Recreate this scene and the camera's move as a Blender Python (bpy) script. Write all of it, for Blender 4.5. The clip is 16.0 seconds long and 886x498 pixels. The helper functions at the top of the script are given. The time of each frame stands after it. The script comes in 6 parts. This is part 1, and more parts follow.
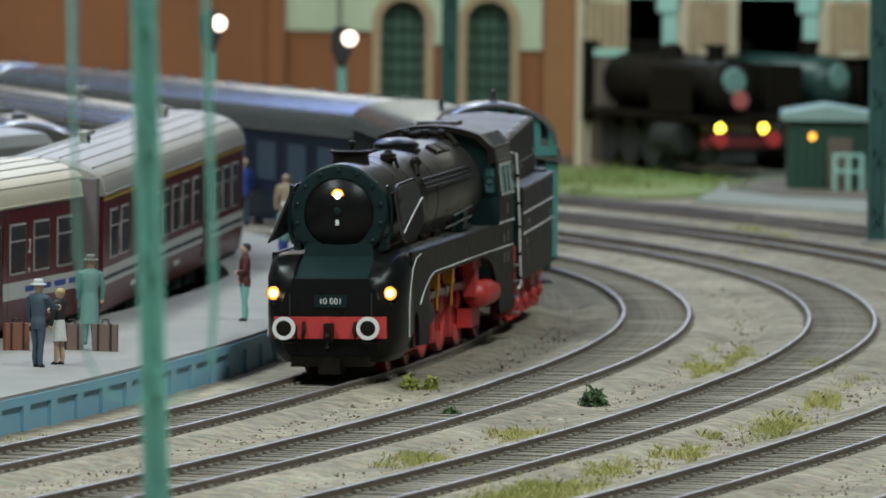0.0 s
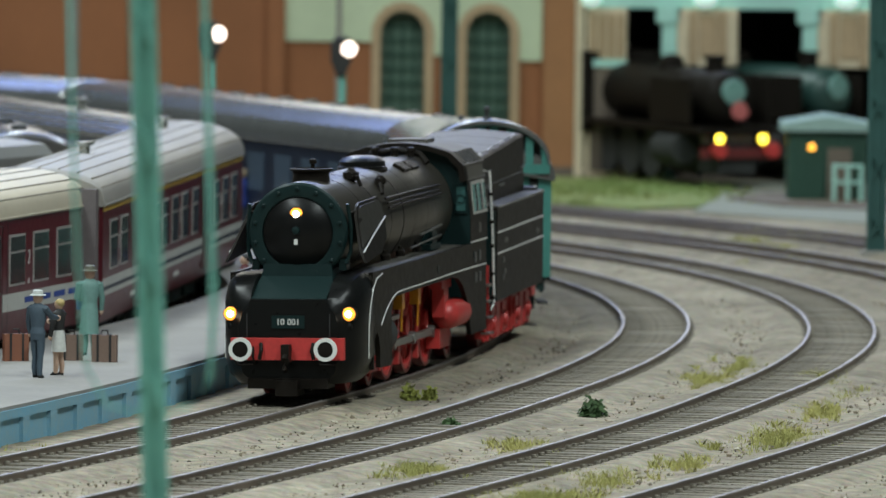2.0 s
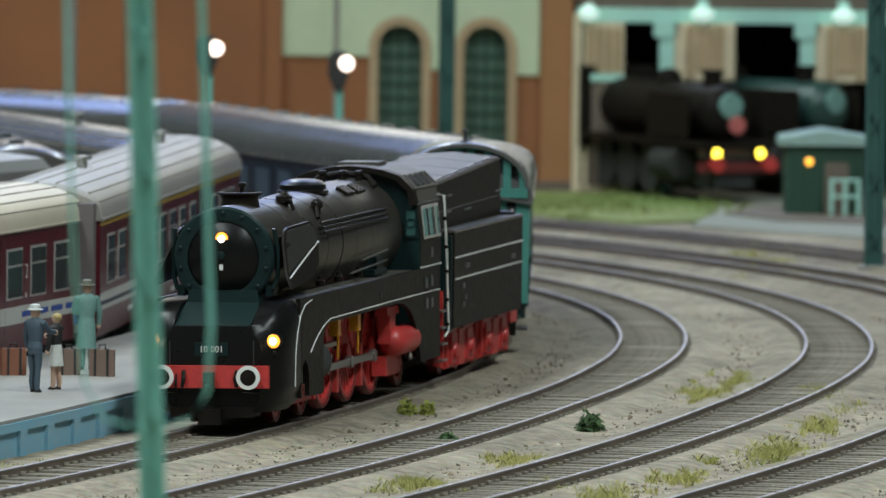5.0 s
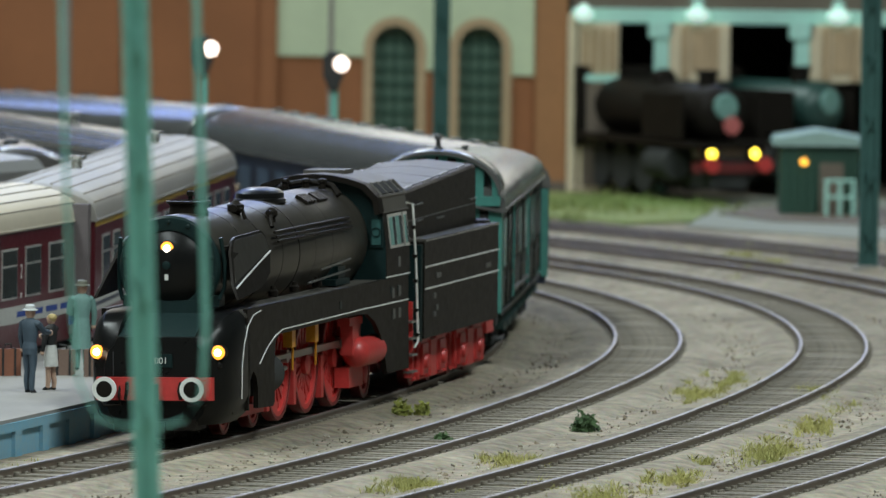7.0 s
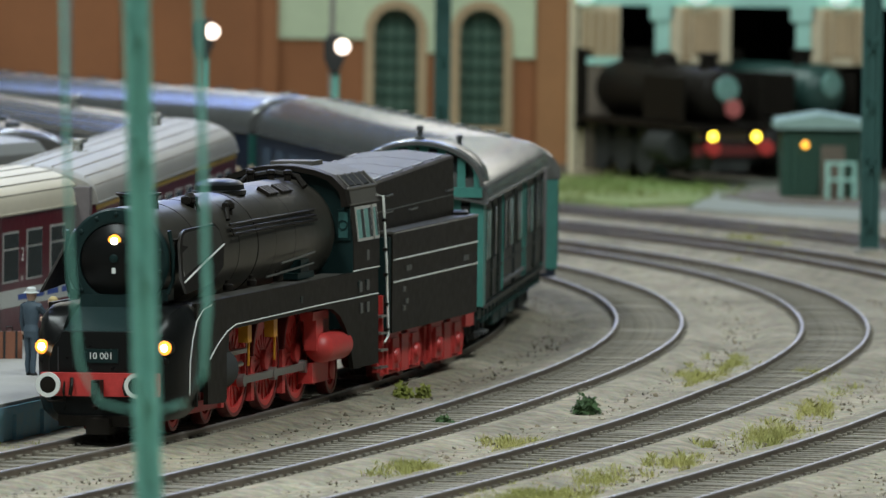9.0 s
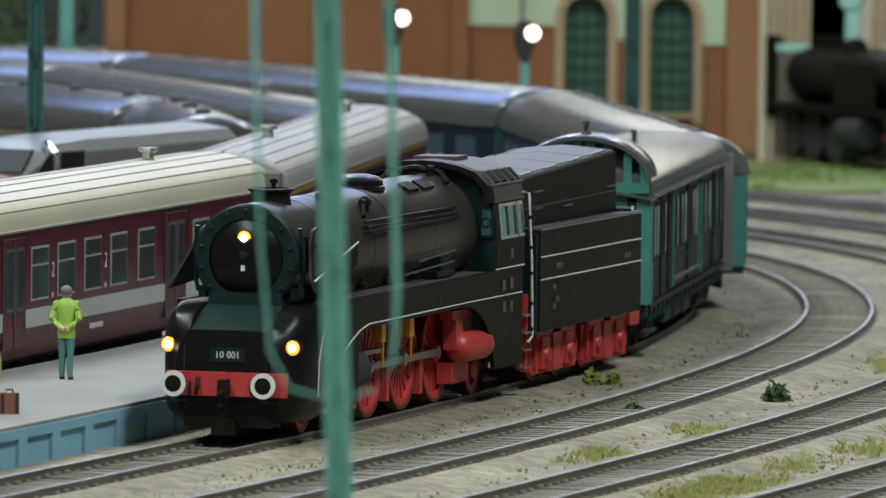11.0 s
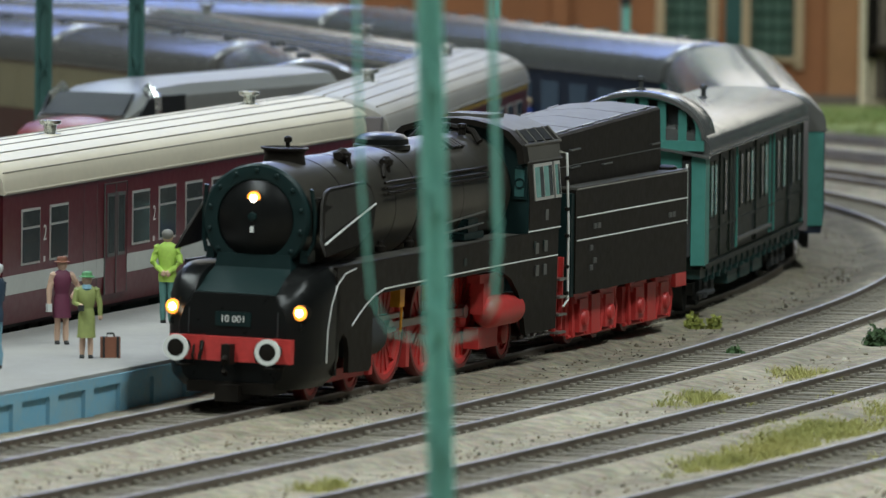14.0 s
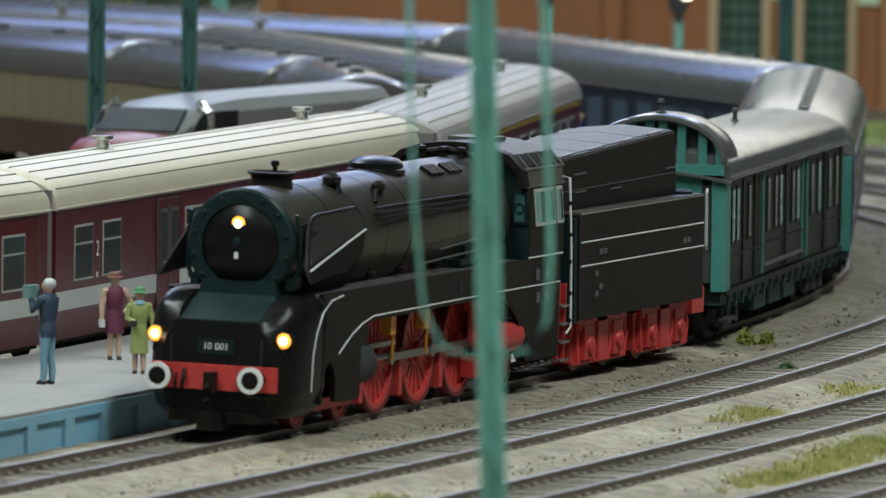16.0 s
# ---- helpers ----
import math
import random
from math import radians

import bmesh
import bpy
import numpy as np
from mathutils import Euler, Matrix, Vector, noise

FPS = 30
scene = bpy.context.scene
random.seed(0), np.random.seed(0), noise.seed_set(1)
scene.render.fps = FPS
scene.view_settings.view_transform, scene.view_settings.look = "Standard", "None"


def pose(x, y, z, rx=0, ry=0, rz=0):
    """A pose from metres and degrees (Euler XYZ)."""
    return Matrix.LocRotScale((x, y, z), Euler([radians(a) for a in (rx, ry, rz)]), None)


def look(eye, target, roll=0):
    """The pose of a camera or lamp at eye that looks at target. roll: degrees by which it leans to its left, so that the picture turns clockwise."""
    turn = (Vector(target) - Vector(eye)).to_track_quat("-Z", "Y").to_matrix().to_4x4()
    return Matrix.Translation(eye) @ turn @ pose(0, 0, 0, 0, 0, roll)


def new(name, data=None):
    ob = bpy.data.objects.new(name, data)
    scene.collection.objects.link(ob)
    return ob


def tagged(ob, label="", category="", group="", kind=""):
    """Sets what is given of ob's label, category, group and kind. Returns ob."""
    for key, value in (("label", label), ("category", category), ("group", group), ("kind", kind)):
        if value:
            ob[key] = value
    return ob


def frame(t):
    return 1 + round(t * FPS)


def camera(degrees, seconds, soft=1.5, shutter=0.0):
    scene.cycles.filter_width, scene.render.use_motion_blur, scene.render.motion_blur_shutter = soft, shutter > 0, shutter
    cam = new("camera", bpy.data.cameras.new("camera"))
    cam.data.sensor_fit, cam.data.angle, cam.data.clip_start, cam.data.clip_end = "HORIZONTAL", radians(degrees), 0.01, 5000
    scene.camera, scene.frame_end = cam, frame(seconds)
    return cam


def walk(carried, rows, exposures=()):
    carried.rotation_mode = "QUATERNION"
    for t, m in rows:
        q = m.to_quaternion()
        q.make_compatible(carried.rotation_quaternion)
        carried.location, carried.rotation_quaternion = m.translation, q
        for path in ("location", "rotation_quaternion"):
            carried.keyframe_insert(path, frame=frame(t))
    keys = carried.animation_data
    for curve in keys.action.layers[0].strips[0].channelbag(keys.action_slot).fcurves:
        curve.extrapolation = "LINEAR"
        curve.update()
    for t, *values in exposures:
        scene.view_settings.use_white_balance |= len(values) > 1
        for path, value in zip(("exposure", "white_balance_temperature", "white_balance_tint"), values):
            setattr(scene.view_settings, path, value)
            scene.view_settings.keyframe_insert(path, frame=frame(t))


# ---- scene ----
cam = camera(4.983, 16.0, soft=1.4)
cam.data.dof.use_dof = True
cam.data.dof.focus_distance = 2.28
cam.data.dof.aperture_fstop = 74
EYE = (0.0, 0.0, 0.16187)
FOCAL = 18018.0     # lens length in picture widths of 1568
# pan and tilt of the tripod head, in steps of a picture 1568 wide
HEAD = [
    (0, -0.3, 0.0),
    (0.5, -6.4, 11.7),
    (1, -2.9, 13.9),
    (1.5, -3.4, 16.2),
    (2, -1.2, 18.9),
    (2.5, 1.3, 25.5),
    (3, 1.3, 30.8),
    (3.5, 2.2, 33.1),
    (4, 5.7, 34.1),
    (4.5, 7.4, 40.7),
    (4.7, -2.1, 43.4),
    (6.8, -13.0, 46.0),
    (7, -15.0, 45.1),
    (7.5, -23.3, 40.4),
    (8, -30.7, 43.4),
    (8.2, -28.0, 37.0),
    (10.3, 71.0, 0.0),
    (10.5, 111.2, -3.4),
    (11, 323.4, -9.1),
    (11.5, 330.8, -77.2),
    (12, 338.1, -84.1),
    (12.5, 337.2, -82.5),
    (13, 353.3, -82.5),
    (13.5, 409.5, -95.8),
    (14, 502.0, -108.5),
    (14.5, 547.6, -111.4),
    (15, 563.8, -102.3),
    (15.5, 581.5, -84.1),
    (16, 595.4, -81.0),
]


def head(px, py):
    w = Vector((0, 0.998520, -0.054385))
    r = Vector((0.999928, 0.000653, 0.011993))
    u = Vector((-0.012011, 0.054381, 0.998448))
    d = (w * FOCAL - r * px + u * py).normalized()
    return look(EYE, Vector(EYE) + d * 2, 0.69)


walk(cam, [(t, head(px, py)) for t, px, py in HEAD])

# ---- light: a hall with white ceiling tubes, and daylight from windows behind ----
world = bpy.data.worlds.new("hall")
scene.world = world
world.use_nodes = True
world.node_tree.nodes["Background"].inputs[0].default_value = (0.7, 0.88, 0.9, 1)
world.node_tree.nodes["Background"].inputs[1].default_value = 0.052
scene.view_settings.exposure = 0.07


def area(name, m, sx, sy, watts, colour):
    d = bpy.data.lights.new(name, "AREA")
    d.shape, d.size, d.size_y, d.energy, d.color = "RECTANGLE", sx, sy, watts, colour
    ob = new(name, d)
    ob.matrix_world = m
    return ob


for lx, ly, watts in [(-0.9, 1.2, 33), (0.75, 1.3, 37), (-0.9, 3.2, 20), (-0.35, 5.1, 14), (0.55, 5.3, 7)]:
    area("ceiling_tube_light", pose(lx, ly, 1.75), 0.18, 1.5, watts, (0.88, 1.0, 0.99))
area("far_window_daylight", look((0.75, 9.5, 1.75), (0, 2.4, 0)), 2.6, 1.5, 22, (1.0, 0.97, 0.86))
area("window_daylight", look((-0.5, 6.2, 2.4), (-0.1, 2.7, 0)), 2.8, 1.3, 50, (0.34, 0.47, 1.0))

# ---- materials ----
MATS = {}


def material(name, colour, rough=0.6, metal=0.0, vary=0.15, scale=300.0, bump=0.1, second=None, glow=0.0, coat=0.0, streak=1.0, spec=0.5):
    """A painted or natural surface: colour with variation at two scales and a fine relief."""
    if name in MATS:
        return MATS[name]
    m = bpy.data.materials.new(name)
    m.use_nodes = True
    nt = m.node_tree
    b = nt.nodes["Principled BSDF"]
    b.inputs["Metallic"].default_value = metal
    b.inputs["Coat Weight"].default_value = coat
    b.inputs["Specular IOR Level"].default_value = spec
    co = nt.nodes.new("ShaderNodeTexCoord")
    mp = nt.nodes.new("ShaderNodeMapping")
    mp.inputs["Scale"].default_value = (1, 1, streak)
    nt.links.new(co.outputs["Object"], mp.inputs[0])
    big = nt.nodes.new("ShaderNodeTexNoise")
    big.inputs["Scale"].default_value, big.inputs["Detail"].default_value = scale * 0.15, 4
    fine = nt.nodes.new("ShaderNodeTexNoise")
    fine.inputs["Scale"].default_value, fine.inputs["Detail"].default_value = scale * 2.5, 3
    nt.links.new(mp.outputs[0], big.inputs["Vector"])
    nt.links.new(mp.outputs[0], fine.inputs["Vector"])
    c2 = second or tuple(c * (1 - vary * 2) for c in colour)
    ramp = nt.nodes.new("ShaderNodeValToRGB")
    ramp.color_ramp.elements[0].position, ramp.color_ramp.elements[1].position = 0.35, 0.65
    ramp.color_ramp.elements[0].color, ramp.color_ramp.elements[1].color = (*c2, 1), (*colour, 1)
    mix = nt.nodes.new("ShaderNodeMath")
    mix.operation = "MULTIPLY_ADD"
    mix.inputs[1].default_value, mix.inputs[2].default_value = 0.6, 0.0
    half = nt.nodes.new("ShaderNodeMath")
    half.operation = "MULTIPLY"
    half.inputs[1].default_value = 0.4
    nt.links.new(big.outputs[0], mix.inputs[0])
    nt.links.new(fine.outputs[0], half.inputs[0])
    nt.links.new(half.outputs[0], mix.inputs[2])
    nt.links.new(mix.outputs[0], ramp.inputs[0])
    nt.links.new(ramp.outputs[0], b.inputs["Base Color"])
    rr = nt.nodes.new("ShaderNodeMapRange")
    rr.inputs["To Min"].default_value, rr.inputs["To Max"].default_value = max(0.03, rough - 0.08), min(1, rough + 0.1)
    nt.links.new(fine.outputs[0], rr.inputs[0])
    nt.links.new(rr.outputs[0], b.inputs["Roughness"])
    if bump:
        bp = nt.nodes.new("ShaderNodeBump")
        bp.inputs["Strength"].default_value, bp.inputs["Distance"].default_value = bump, 0.0004
        nt.links.new(fine.outputs[0], bp.inputs["Height"])
        nt.links.new(bp.outputs[0], b.inputs["Normal"])
    if glow:
        b.inputs["Emission Color"].default_value, b.inputs["Emission Strength"].default_value = (*colour, 1), glow
    MATS[name] = m
    return m


def ground_material(name, lo, hi):
    m = bpy.data.materials.new(name)
    m.use_nodes = True
    nt = m.node_tree
    b = nt.nodes["Principled BSDF"]
    b.inputs["Roughness"].default_value = 0.95
    b.inputs["Specular IOR Level"].default_value = 0.2
    co = nt.nodes.new("ShaderNodeTexCoord")
    vor = nt.nodes.new("ShaderNodeTexVoronoi")
    vor.inputs["Scale"].default_value = 750
    big = nt.nodes.new("ShaderNodeTexNoise")
    big.inputs["Scale"].default_value, big.inputs["Detail"].default_value = 22, 6
    mid = nt.nodes.new("ShaderNodeTexNoise")
    mid.inputs["Scale"].default_value, mid.inputs["Detail"].default_value = 260, 5
    for n in (vor, big, mid):
        nt.links.new(co.outputs["Object"], n.inputs["Vector"])
    r1 = nt.nodes.new("ShaderNodeValToRGB")
    for k, (pos, c) in enumerate([(0.3, lo), (0.7, hi)]):
        r1.color_ramp.elements[k].position, r1.color_ramp.elements[k].color = pos, (*c, 1)
    nt.links.new(big.outputs[0], r1.inputs[0])
    r2 = nt.nodes.new("ShaderNodeValToRGB")
    for k, (pos, c) in enumerate([(0.25, (0.45, 0.45, 0.45)), (0.75, (1.25, 1.25, 1.25))]):
        r2.color_ramp.elements[k].position, r2.color_ramp.elements[k].color = pos, (*c, 1)
    nt.links.new(mid.outputs[0], r2.inputs[0])
    mx = nt.nodes.new("ShaderNodeMix")
    mx.data_type, mx.blend_type = "RGBA", "MULTIPLY"
    mx.inputs["Factor"].default_value = 0.85
    nt.links.new(r1.outputs[0], mx.inputs["A"])
    nt.links.new(r2.outputs[0], mx.inputs["B"])
    mx2 = nt.nodes.new("ShaderNodeMix")
    mx2.data_type, mx2.blend_type = "RGBA", "MULTIPLY"
    mx2.inputs["Factor"].default_value = 0.16
    nt.links.new(mx.outputs["Result"], mx2.inputs["A"])
    nt.links.new(vor.outputs["Color"], mx2.inputs["B"])
    nt.links.new(mx2.outputs["Result"], b.inputs["Base Color"])
    bp = nt.nodes.new("ShaderNodeBump")
    bp.inputs["Strength"].default_value, bp.inputs["Distance"].default_value = 0.7, 0.0006
    nt.links.new(vor.outputs["Distance"], bp.inputs["Height"])
    nt.links.new(bp.outputs[0], b.inputs["Normal"])
    return m


BALLAST = ground_material("sandy_ballast", (0.26, 0.222, 0.165), (0.43, 0.37, 0.28))
BLACK = material("black_loco_paint", (0.0175, 0.0145, 0.012), 0.42, 0, 0.15, 200, 0.04, spec=0.07)
GLOSS = material("glossy_black", (0.007, 0.0072, 0.007), 0.3, 0, 0.1, 200, 0.02, spec=0.2)
BOILER = material("worn_dark_boiler", (0.065, 0.057, 0.046), 0.36, 0.35, 0.2, 150, 0.06, spec=0.6)
# worn tops of the black engine, paler to hold the ceiling's reflection
GREYTOP = material("worn_grey_top_painted_sheen", (0.10, 0.092, 0.08), 0.5, 0.0, 0.2, 150, 0.08, spec=0.3)
DGREEN = material("dark_green_black_paint", (0.009, 0.023, 0.023), 0.4, 0, 0.1, 200, 0.04, spec=0.18)
RED = material("red_frame_paint", (0.62, 0.055, 0.05), 0.42, 0, 0.15, 300, 0.06)
WHITE = material("white_lining", (0.75, 0.75, 0.72), 0.5, 0, 0.05, 300, 0.0)
STEEL = material("rod_steel", (0.35, 0.34, 0.32), 0.35, 0.8, 0.1, 300, 0.02)
BRASS = material("orange_brass_box", (0.75, 0.32, 0.03), 0.4, 0.3, 0.1, 300, 0.02)
LAMP = material("lit_warm_lamp", (1.0, 0.36, 0.04), 0.3, 0, 0, 300, 0, glow=1.5)
LAMPCORE = material("lit_lamp_core", (1.0, 0.9, 0.7), 0.3, 0, 0, 300, 0, glow=6)
RAIL = material("rail_brown_steel", (0.20, 0.155, 0.12), 0.5, 0.2, 0.2, 400, 0.05)
RAILTOP = material("bright_rail_head", (0.34, 0.31, 0.30), 0.45, 0.7, 0.2, 300, 0.03)
SLEEPER = material("grey_brown_sleeper", (0.28, 0.25, 0.205), 0.9, 0, 0.25, 500, 0.2, spec=0.1)
CONCRETE = material("platform_concrete", (0.30, 0.285, 0.265), 0.9, 0, 0.1, 250, 0.15)
BLUE = material("faded_blue_edge_paint", (0.17, 0.40, 0.56), 0.75, 0, 0.12, 300, 0.12, second=(0.24, 0.39, 0.46))
MAROON = material("maroon_coach_paint", (0.095, 0.006, 0.013), 0.35, 0, 0.08, 200, 0.02)
CREAM = material("cream_coach_roof", (0.64, 0.565, 0.44), 0.5, 0, 0.06, 150, 0.03)
GREYROOF = material("grey_coach_roof", (0.10, 0.095, 0.09), 0.22, 0.1, 0.1, 120, 0.01, spec=0.8)
CREAMGREY = material("pale_grey_coach_roof", (0.36, 0.335, 0.30), 0.5, 0, 0.08, 150, 0.03)
STRIPE = material("pale_grey_stripe", (0.5, 0.5, 0.47), 0.5, 0, 0.08, 300, 0.0)
YELLOW = material("yellow_band", (0.55, 0.35, 0.05), 0.5, 0, 0.08, 300, 0.0)
DARK = material("dark_underframe", (0.04, 0.042, 0.043), 0.7, 0, 0.2, 300, 0.1)
BGREEN = material("green_black_coach", (0.012, 0.019, 0.014), 0.45, 0, 0.2, 200, 0.05, spec=0.15)
NAVY = material("navy_blue_coach", (0.014, 0.022, 0.042), 0.4, 0, 0.1, 200, 0.03)
GLASS = material("dark_window_glass", (0.05, 0.055, 0.055), 0.12, 0, 0.1, 100, 0.0)
FRAME = material("window_frame_grey", (0.56, 0.54, 0.51), 0.4, 0.3, 0.1, 300, 0.0)
MAST = material("sea_green_mast", (0.21, 0.55, 0.47), 0.6, 0, 0.15, 300, 0.05)
BRICK = material("brown_brick_wall", (0.33, 0.13, 0.055), 0.85, 0, 0.1, 200, 0.1)
PLASTER = material("pale_green_plaster", (0.58, 0.66, 0.46), 0.85, 0, 0.05, 100, 0.05)
STONE = material("tan_stone", (0.5, 0.36, 0.22), 0.85, 0, 0.1, 200, 0.1)
SHEDGREEN = material("dark_green_hut_paint", (0.02, 0.07, 0.046), 0.6, 0, 0.1, 200, 0.05)

# ---- mesh helpers; lengths in millimetres ----
MM = 0.001


def mesh(name, bm, mat, smooth=True, bevel=0.0):
    if bevel:
        bmesh.ops.bevel(bm, geom=[e for e in bm.edges if len(e.link_faces) == 2 and e.calc_face_angle(0) > 0.6],
                        offset=bevel, segments=2, profile=0.5, affect="EDGES", clamp_overlap=True)
    bmesh.ops.recalc_face_normals(bm, faces=bm.faces)
    bm.transform(Matrix.Scale(MM, 4))
    me = bpy.data.meshes.new(name)
    if smooth:
        for f in bm.faces:
            f.smooth = True
        for e in bm.edges:
            if len(e.link_faces) == 2 and e.calc_face_angle(0) > 0.6:
                e.smooth = False
    bm.to_mesh(me)
    bm.free()
    me.materials.append(mat)
    return me


def part(name, bm, mat, parent=None, label="", bevel=0.0):
    """One mesh object under a thing or a part."""
    ob = new(name, mesh(name, bm, mat, True, bevel))
    if parent:
        ob.parent = parent
    return tagged(ob, label)


def thing(name, label, category, m=None, group="", kind=""):
    ob = new(name)
    if m is not None:
        ob.matrix_world = m
    return tagged(ob, label, category, group, kind)


def at(x, y, z=0, rx=0, ry=0, rz=0):
    return pose(x * MM, y * MM, z * MM, rx, ry, rz)


def box(bm, x0, x1, y0, y1, z0, z1, m=None):
    v = [bm.verts.new((x, y, z)) for x in (x0, x1) for y in (y0, y1) for z in (z0, z1)]
    for f in ((0, 1, 3, 2), (4, 6, 7, 5), (0, 4, 5, 1), (2, 3, 7, 6), (0, 2, 6, 4), (1, 5, 7, 3)):
        bm.faces.new([v[i] for i in f])
    if m:
        bmesh.ops.transform(bm, matrix=m, verts=v)
    return bm


def loft(bm, rings, cap=True, closed=True):
    """Skin through rings of equal length; closed: each ring runs round."""
    vs = [[bm.verts.new(q) for q in r] for r in rings]
    n = len(vs[0])
    for a, b in zip(vs, vs[1:]):
        for i in range(n if closed else n - 1):
            j = (i + 1) % n
            bm.faces.new((a[i], a[j], b[j], b[i]))
    if cap and closed:
        bm.faces.new(vs[0][::-1])
        bm.faces.new(vs[-1])
    return bm


def circle(c, r, axis="x", n=24, ry=None):
    ry = r if ry is None else ry
    out = []
    for i in range(n):
        a = 2 * math.pi * i / n
        u, v = r * math.cos(a), ry * math.sin(a)
        out.append({"x": (c[0], c[1] + u, c[2] + v), "y": (c[0] + u, c[1], c[2] + v), "z": (c[0] + u, c[1] + v, c[2])}[axis])
    return out


def lathe(bm, c, prof, axis="x", n=24):
    """Turned body: prof holds (way along the axis, radius)."""
    k = "xyz".index(axis)
    rings = []
    for w, r in prof:
        q = list(c)
        q[k] += w
        rings.append(circle(q, max(r, 0.01), axis, n))
    return loft(bm, rings)


def tube(bm, pts, r, n=8):
    pts = [Vector(q) for q in pts]
    rings = []
    for i, q in enumerate(pts):
        d = (pts[min(i + 1, len(pts) - 1)] - pts[max(i - 1, 0)]).normalized()
        a = d.cross(Vector((0, 0, 1)) if abs(d.z) < 0.9 else Vector((1, 0, 0))).normalized()
        b = d.cross(a)
        rr = r[i] if isinstance(r, (list, tuple)) else r
        rings.append([q + (a * math.cos(2 * math.pi * k / n) + b * math.sin(2 * math.pi * k / n)) * rr for k in range(n)])
    return loft(bm, rings)


def extrude_y(bm, prof, y0, y1):
    """A plate with the outline prof in x and z, from y0 to y1."""
    return loft(bm, [[(x, y0, z) for x, z in prof], [(x, y1, z) for x, z in prof]])


def bmn():
    return bmesh.new()


# ---- the line of the tracks: heading against length, from the near end backwards ----
HEADING = [0.336, 0.296, 0.26, 0.184, 0.069, -0.124, -0.391, -0.614, -0.823, -0.95, -1.0, -1.0, -1.0, -1.0]
STEP = 10.0
_line = [(-188.6 - 800 * math.sin(0.336), 1850 - 800 * math.cos(0.336), 0.336)]
for _i in range(360):
    _s = -800 + _i * STEP
    _h = float(np.interp(_s, [200 * k for k in range(len(HEADING))], HEADING))
    _x, _y, _ = _line[-1]
    _line.append((_x + STEP * math.sin(_h), _y + STEP * math.cos(_h), _h))
_S = [-800 + STEP * k for k in range(len(_line))]


def along(s, off=0.0):
    """Place on the line, off to its outer side, and the heading backwards."""
    x = float(np.interp(s, _S, [q[0] for q in _line]))
    y = float(np.interp(s, _S, [q[1] for q in _line]))
    h = float(np.interp(s, _S, [q[2] for q in _line]))
    return x + off * math.cos(h), y - off * math.sin(h), h


def stand(s0, s1, off=0.0, z=0.0, lean=0.0):
    """Pose of a vehicle whose front is at s0 and whose rear pivot is at s1: x points to its front."""
    x0, y0, _ = along(s0, off)
    x1, y1, _ = along(s1, off)
    return at(x0, y0, z) @ pose(0, 0, 0, 0, 0, math.degrees(math.atan2(y0 - y1, x0 - x1))) @ pose(0, 0, 0, lean)

# ---- ground and tracks ----
def OUT(s):
    """The train's own track against the fitted line."""
    return float(np.interp(s, [250, 400, 550, 700, 850, 1000, 1300], [0, 2, 3, 6, 8, 8, 0]))


def BULGE(d):
    """A track at the distance d that swings a little wider round the bend."""
    return lambda s: d + float(np.interp(s, [600, 780, 980, 1200], [0, 3, 3.2, 0]))


def RED_LINE(s):
    return float(np.interp(s, [450, 650, 900, 1100, 1500], [-102.5, -97, -76, -80, -84]))


# the inner railcar's own tight loop
TEE_PTS = [(-300, 2330), (-205, 2605), (-187, 2655), (-155, 2735), (-128, 2795), (-116, 2835), (-116, 2875), (-128, 2915), (-158, 2985), (-192, 3050), (-262, 3170), (-340, 3290)]


def smooth_path(pts, n=3):
    for _ in range(n):
        q = [pts[0]]
        for a, b in zip(pts, pts[1:]):
            q += [(a[0] * 0.75 + b[0] * 0.25, a[1] * 0.75 + b[1] * 0.25), (a[0] * 0.25 + b[0] * 0.75, a[1] * 0.25 + b[1] * 0.75)]
        pts = q + [pts[-1]]
    return pts


_tee = smooth_path(TEE_PTS)
_tl = [0.0]
for _a, _b in zip(_tee, _tee[1:]):
    _tl.append(_tl[-1] + math.hypot(_b[0] - _a[0], _b[1] - _a[1]))


def tee_at(s, off=0.0):
    f = lambda q: (float(np.interp(q, _tl, [w[0] for w in _tee])), float(np.interp(q, _tl, [w[1] for w in _tee])))
    (x, y), (u, v) = f(s), f(s + 1)
    h = math.atan2(u - x, v - y)
    return x + off * math.cos(h), y - off * math.sin(h), h


def build_ground():
    bm = bmn()
    n, m = 70, 110
    vs = []
    for i in range(n + 1):
        row = []
        for j in range(m + 1):
            x, y = -1900 + 3800 * (i / n), 300 + 4300 * (j / m)
            row.append(bm.verts.new((x, y, -2.6 + 0.5 * noise.noise((x * 0.03, y * 0.03, 0)))))
        vs.append(row)
    for i in range(n):
        for j in range(m):
            bm.faces.new((vs[i][j], vs[i + 1][j], vs[i + 1][j + 1], vs[i][j + 1]))
    tagged(part("ground", bm, BALLAST), "sandy grey-brown ballast ground of the model layout", "ground", kind="structure")


def rail_bm(place, off, side, s0, s1, top):
    rings = []
    prof = [(-0.42, -0.45), (0.42, -0.45), (0.42, -0.08), (0.3, 0), (-0.3, 0), (-0.42, -0.08)] if top else [(-0.7, -2.5), (0.7, -2.5), (0.25, -1.9), (0.25, -0.36), (-0.25, -0.36), (-0.25, -1.9)]
    s = s0
    while s <= s1:
        rings.append([(*place(s, off(s) + side + a)[:2], b) for a, b in prof])
        s += 15
    return loft(bmn(), rings)


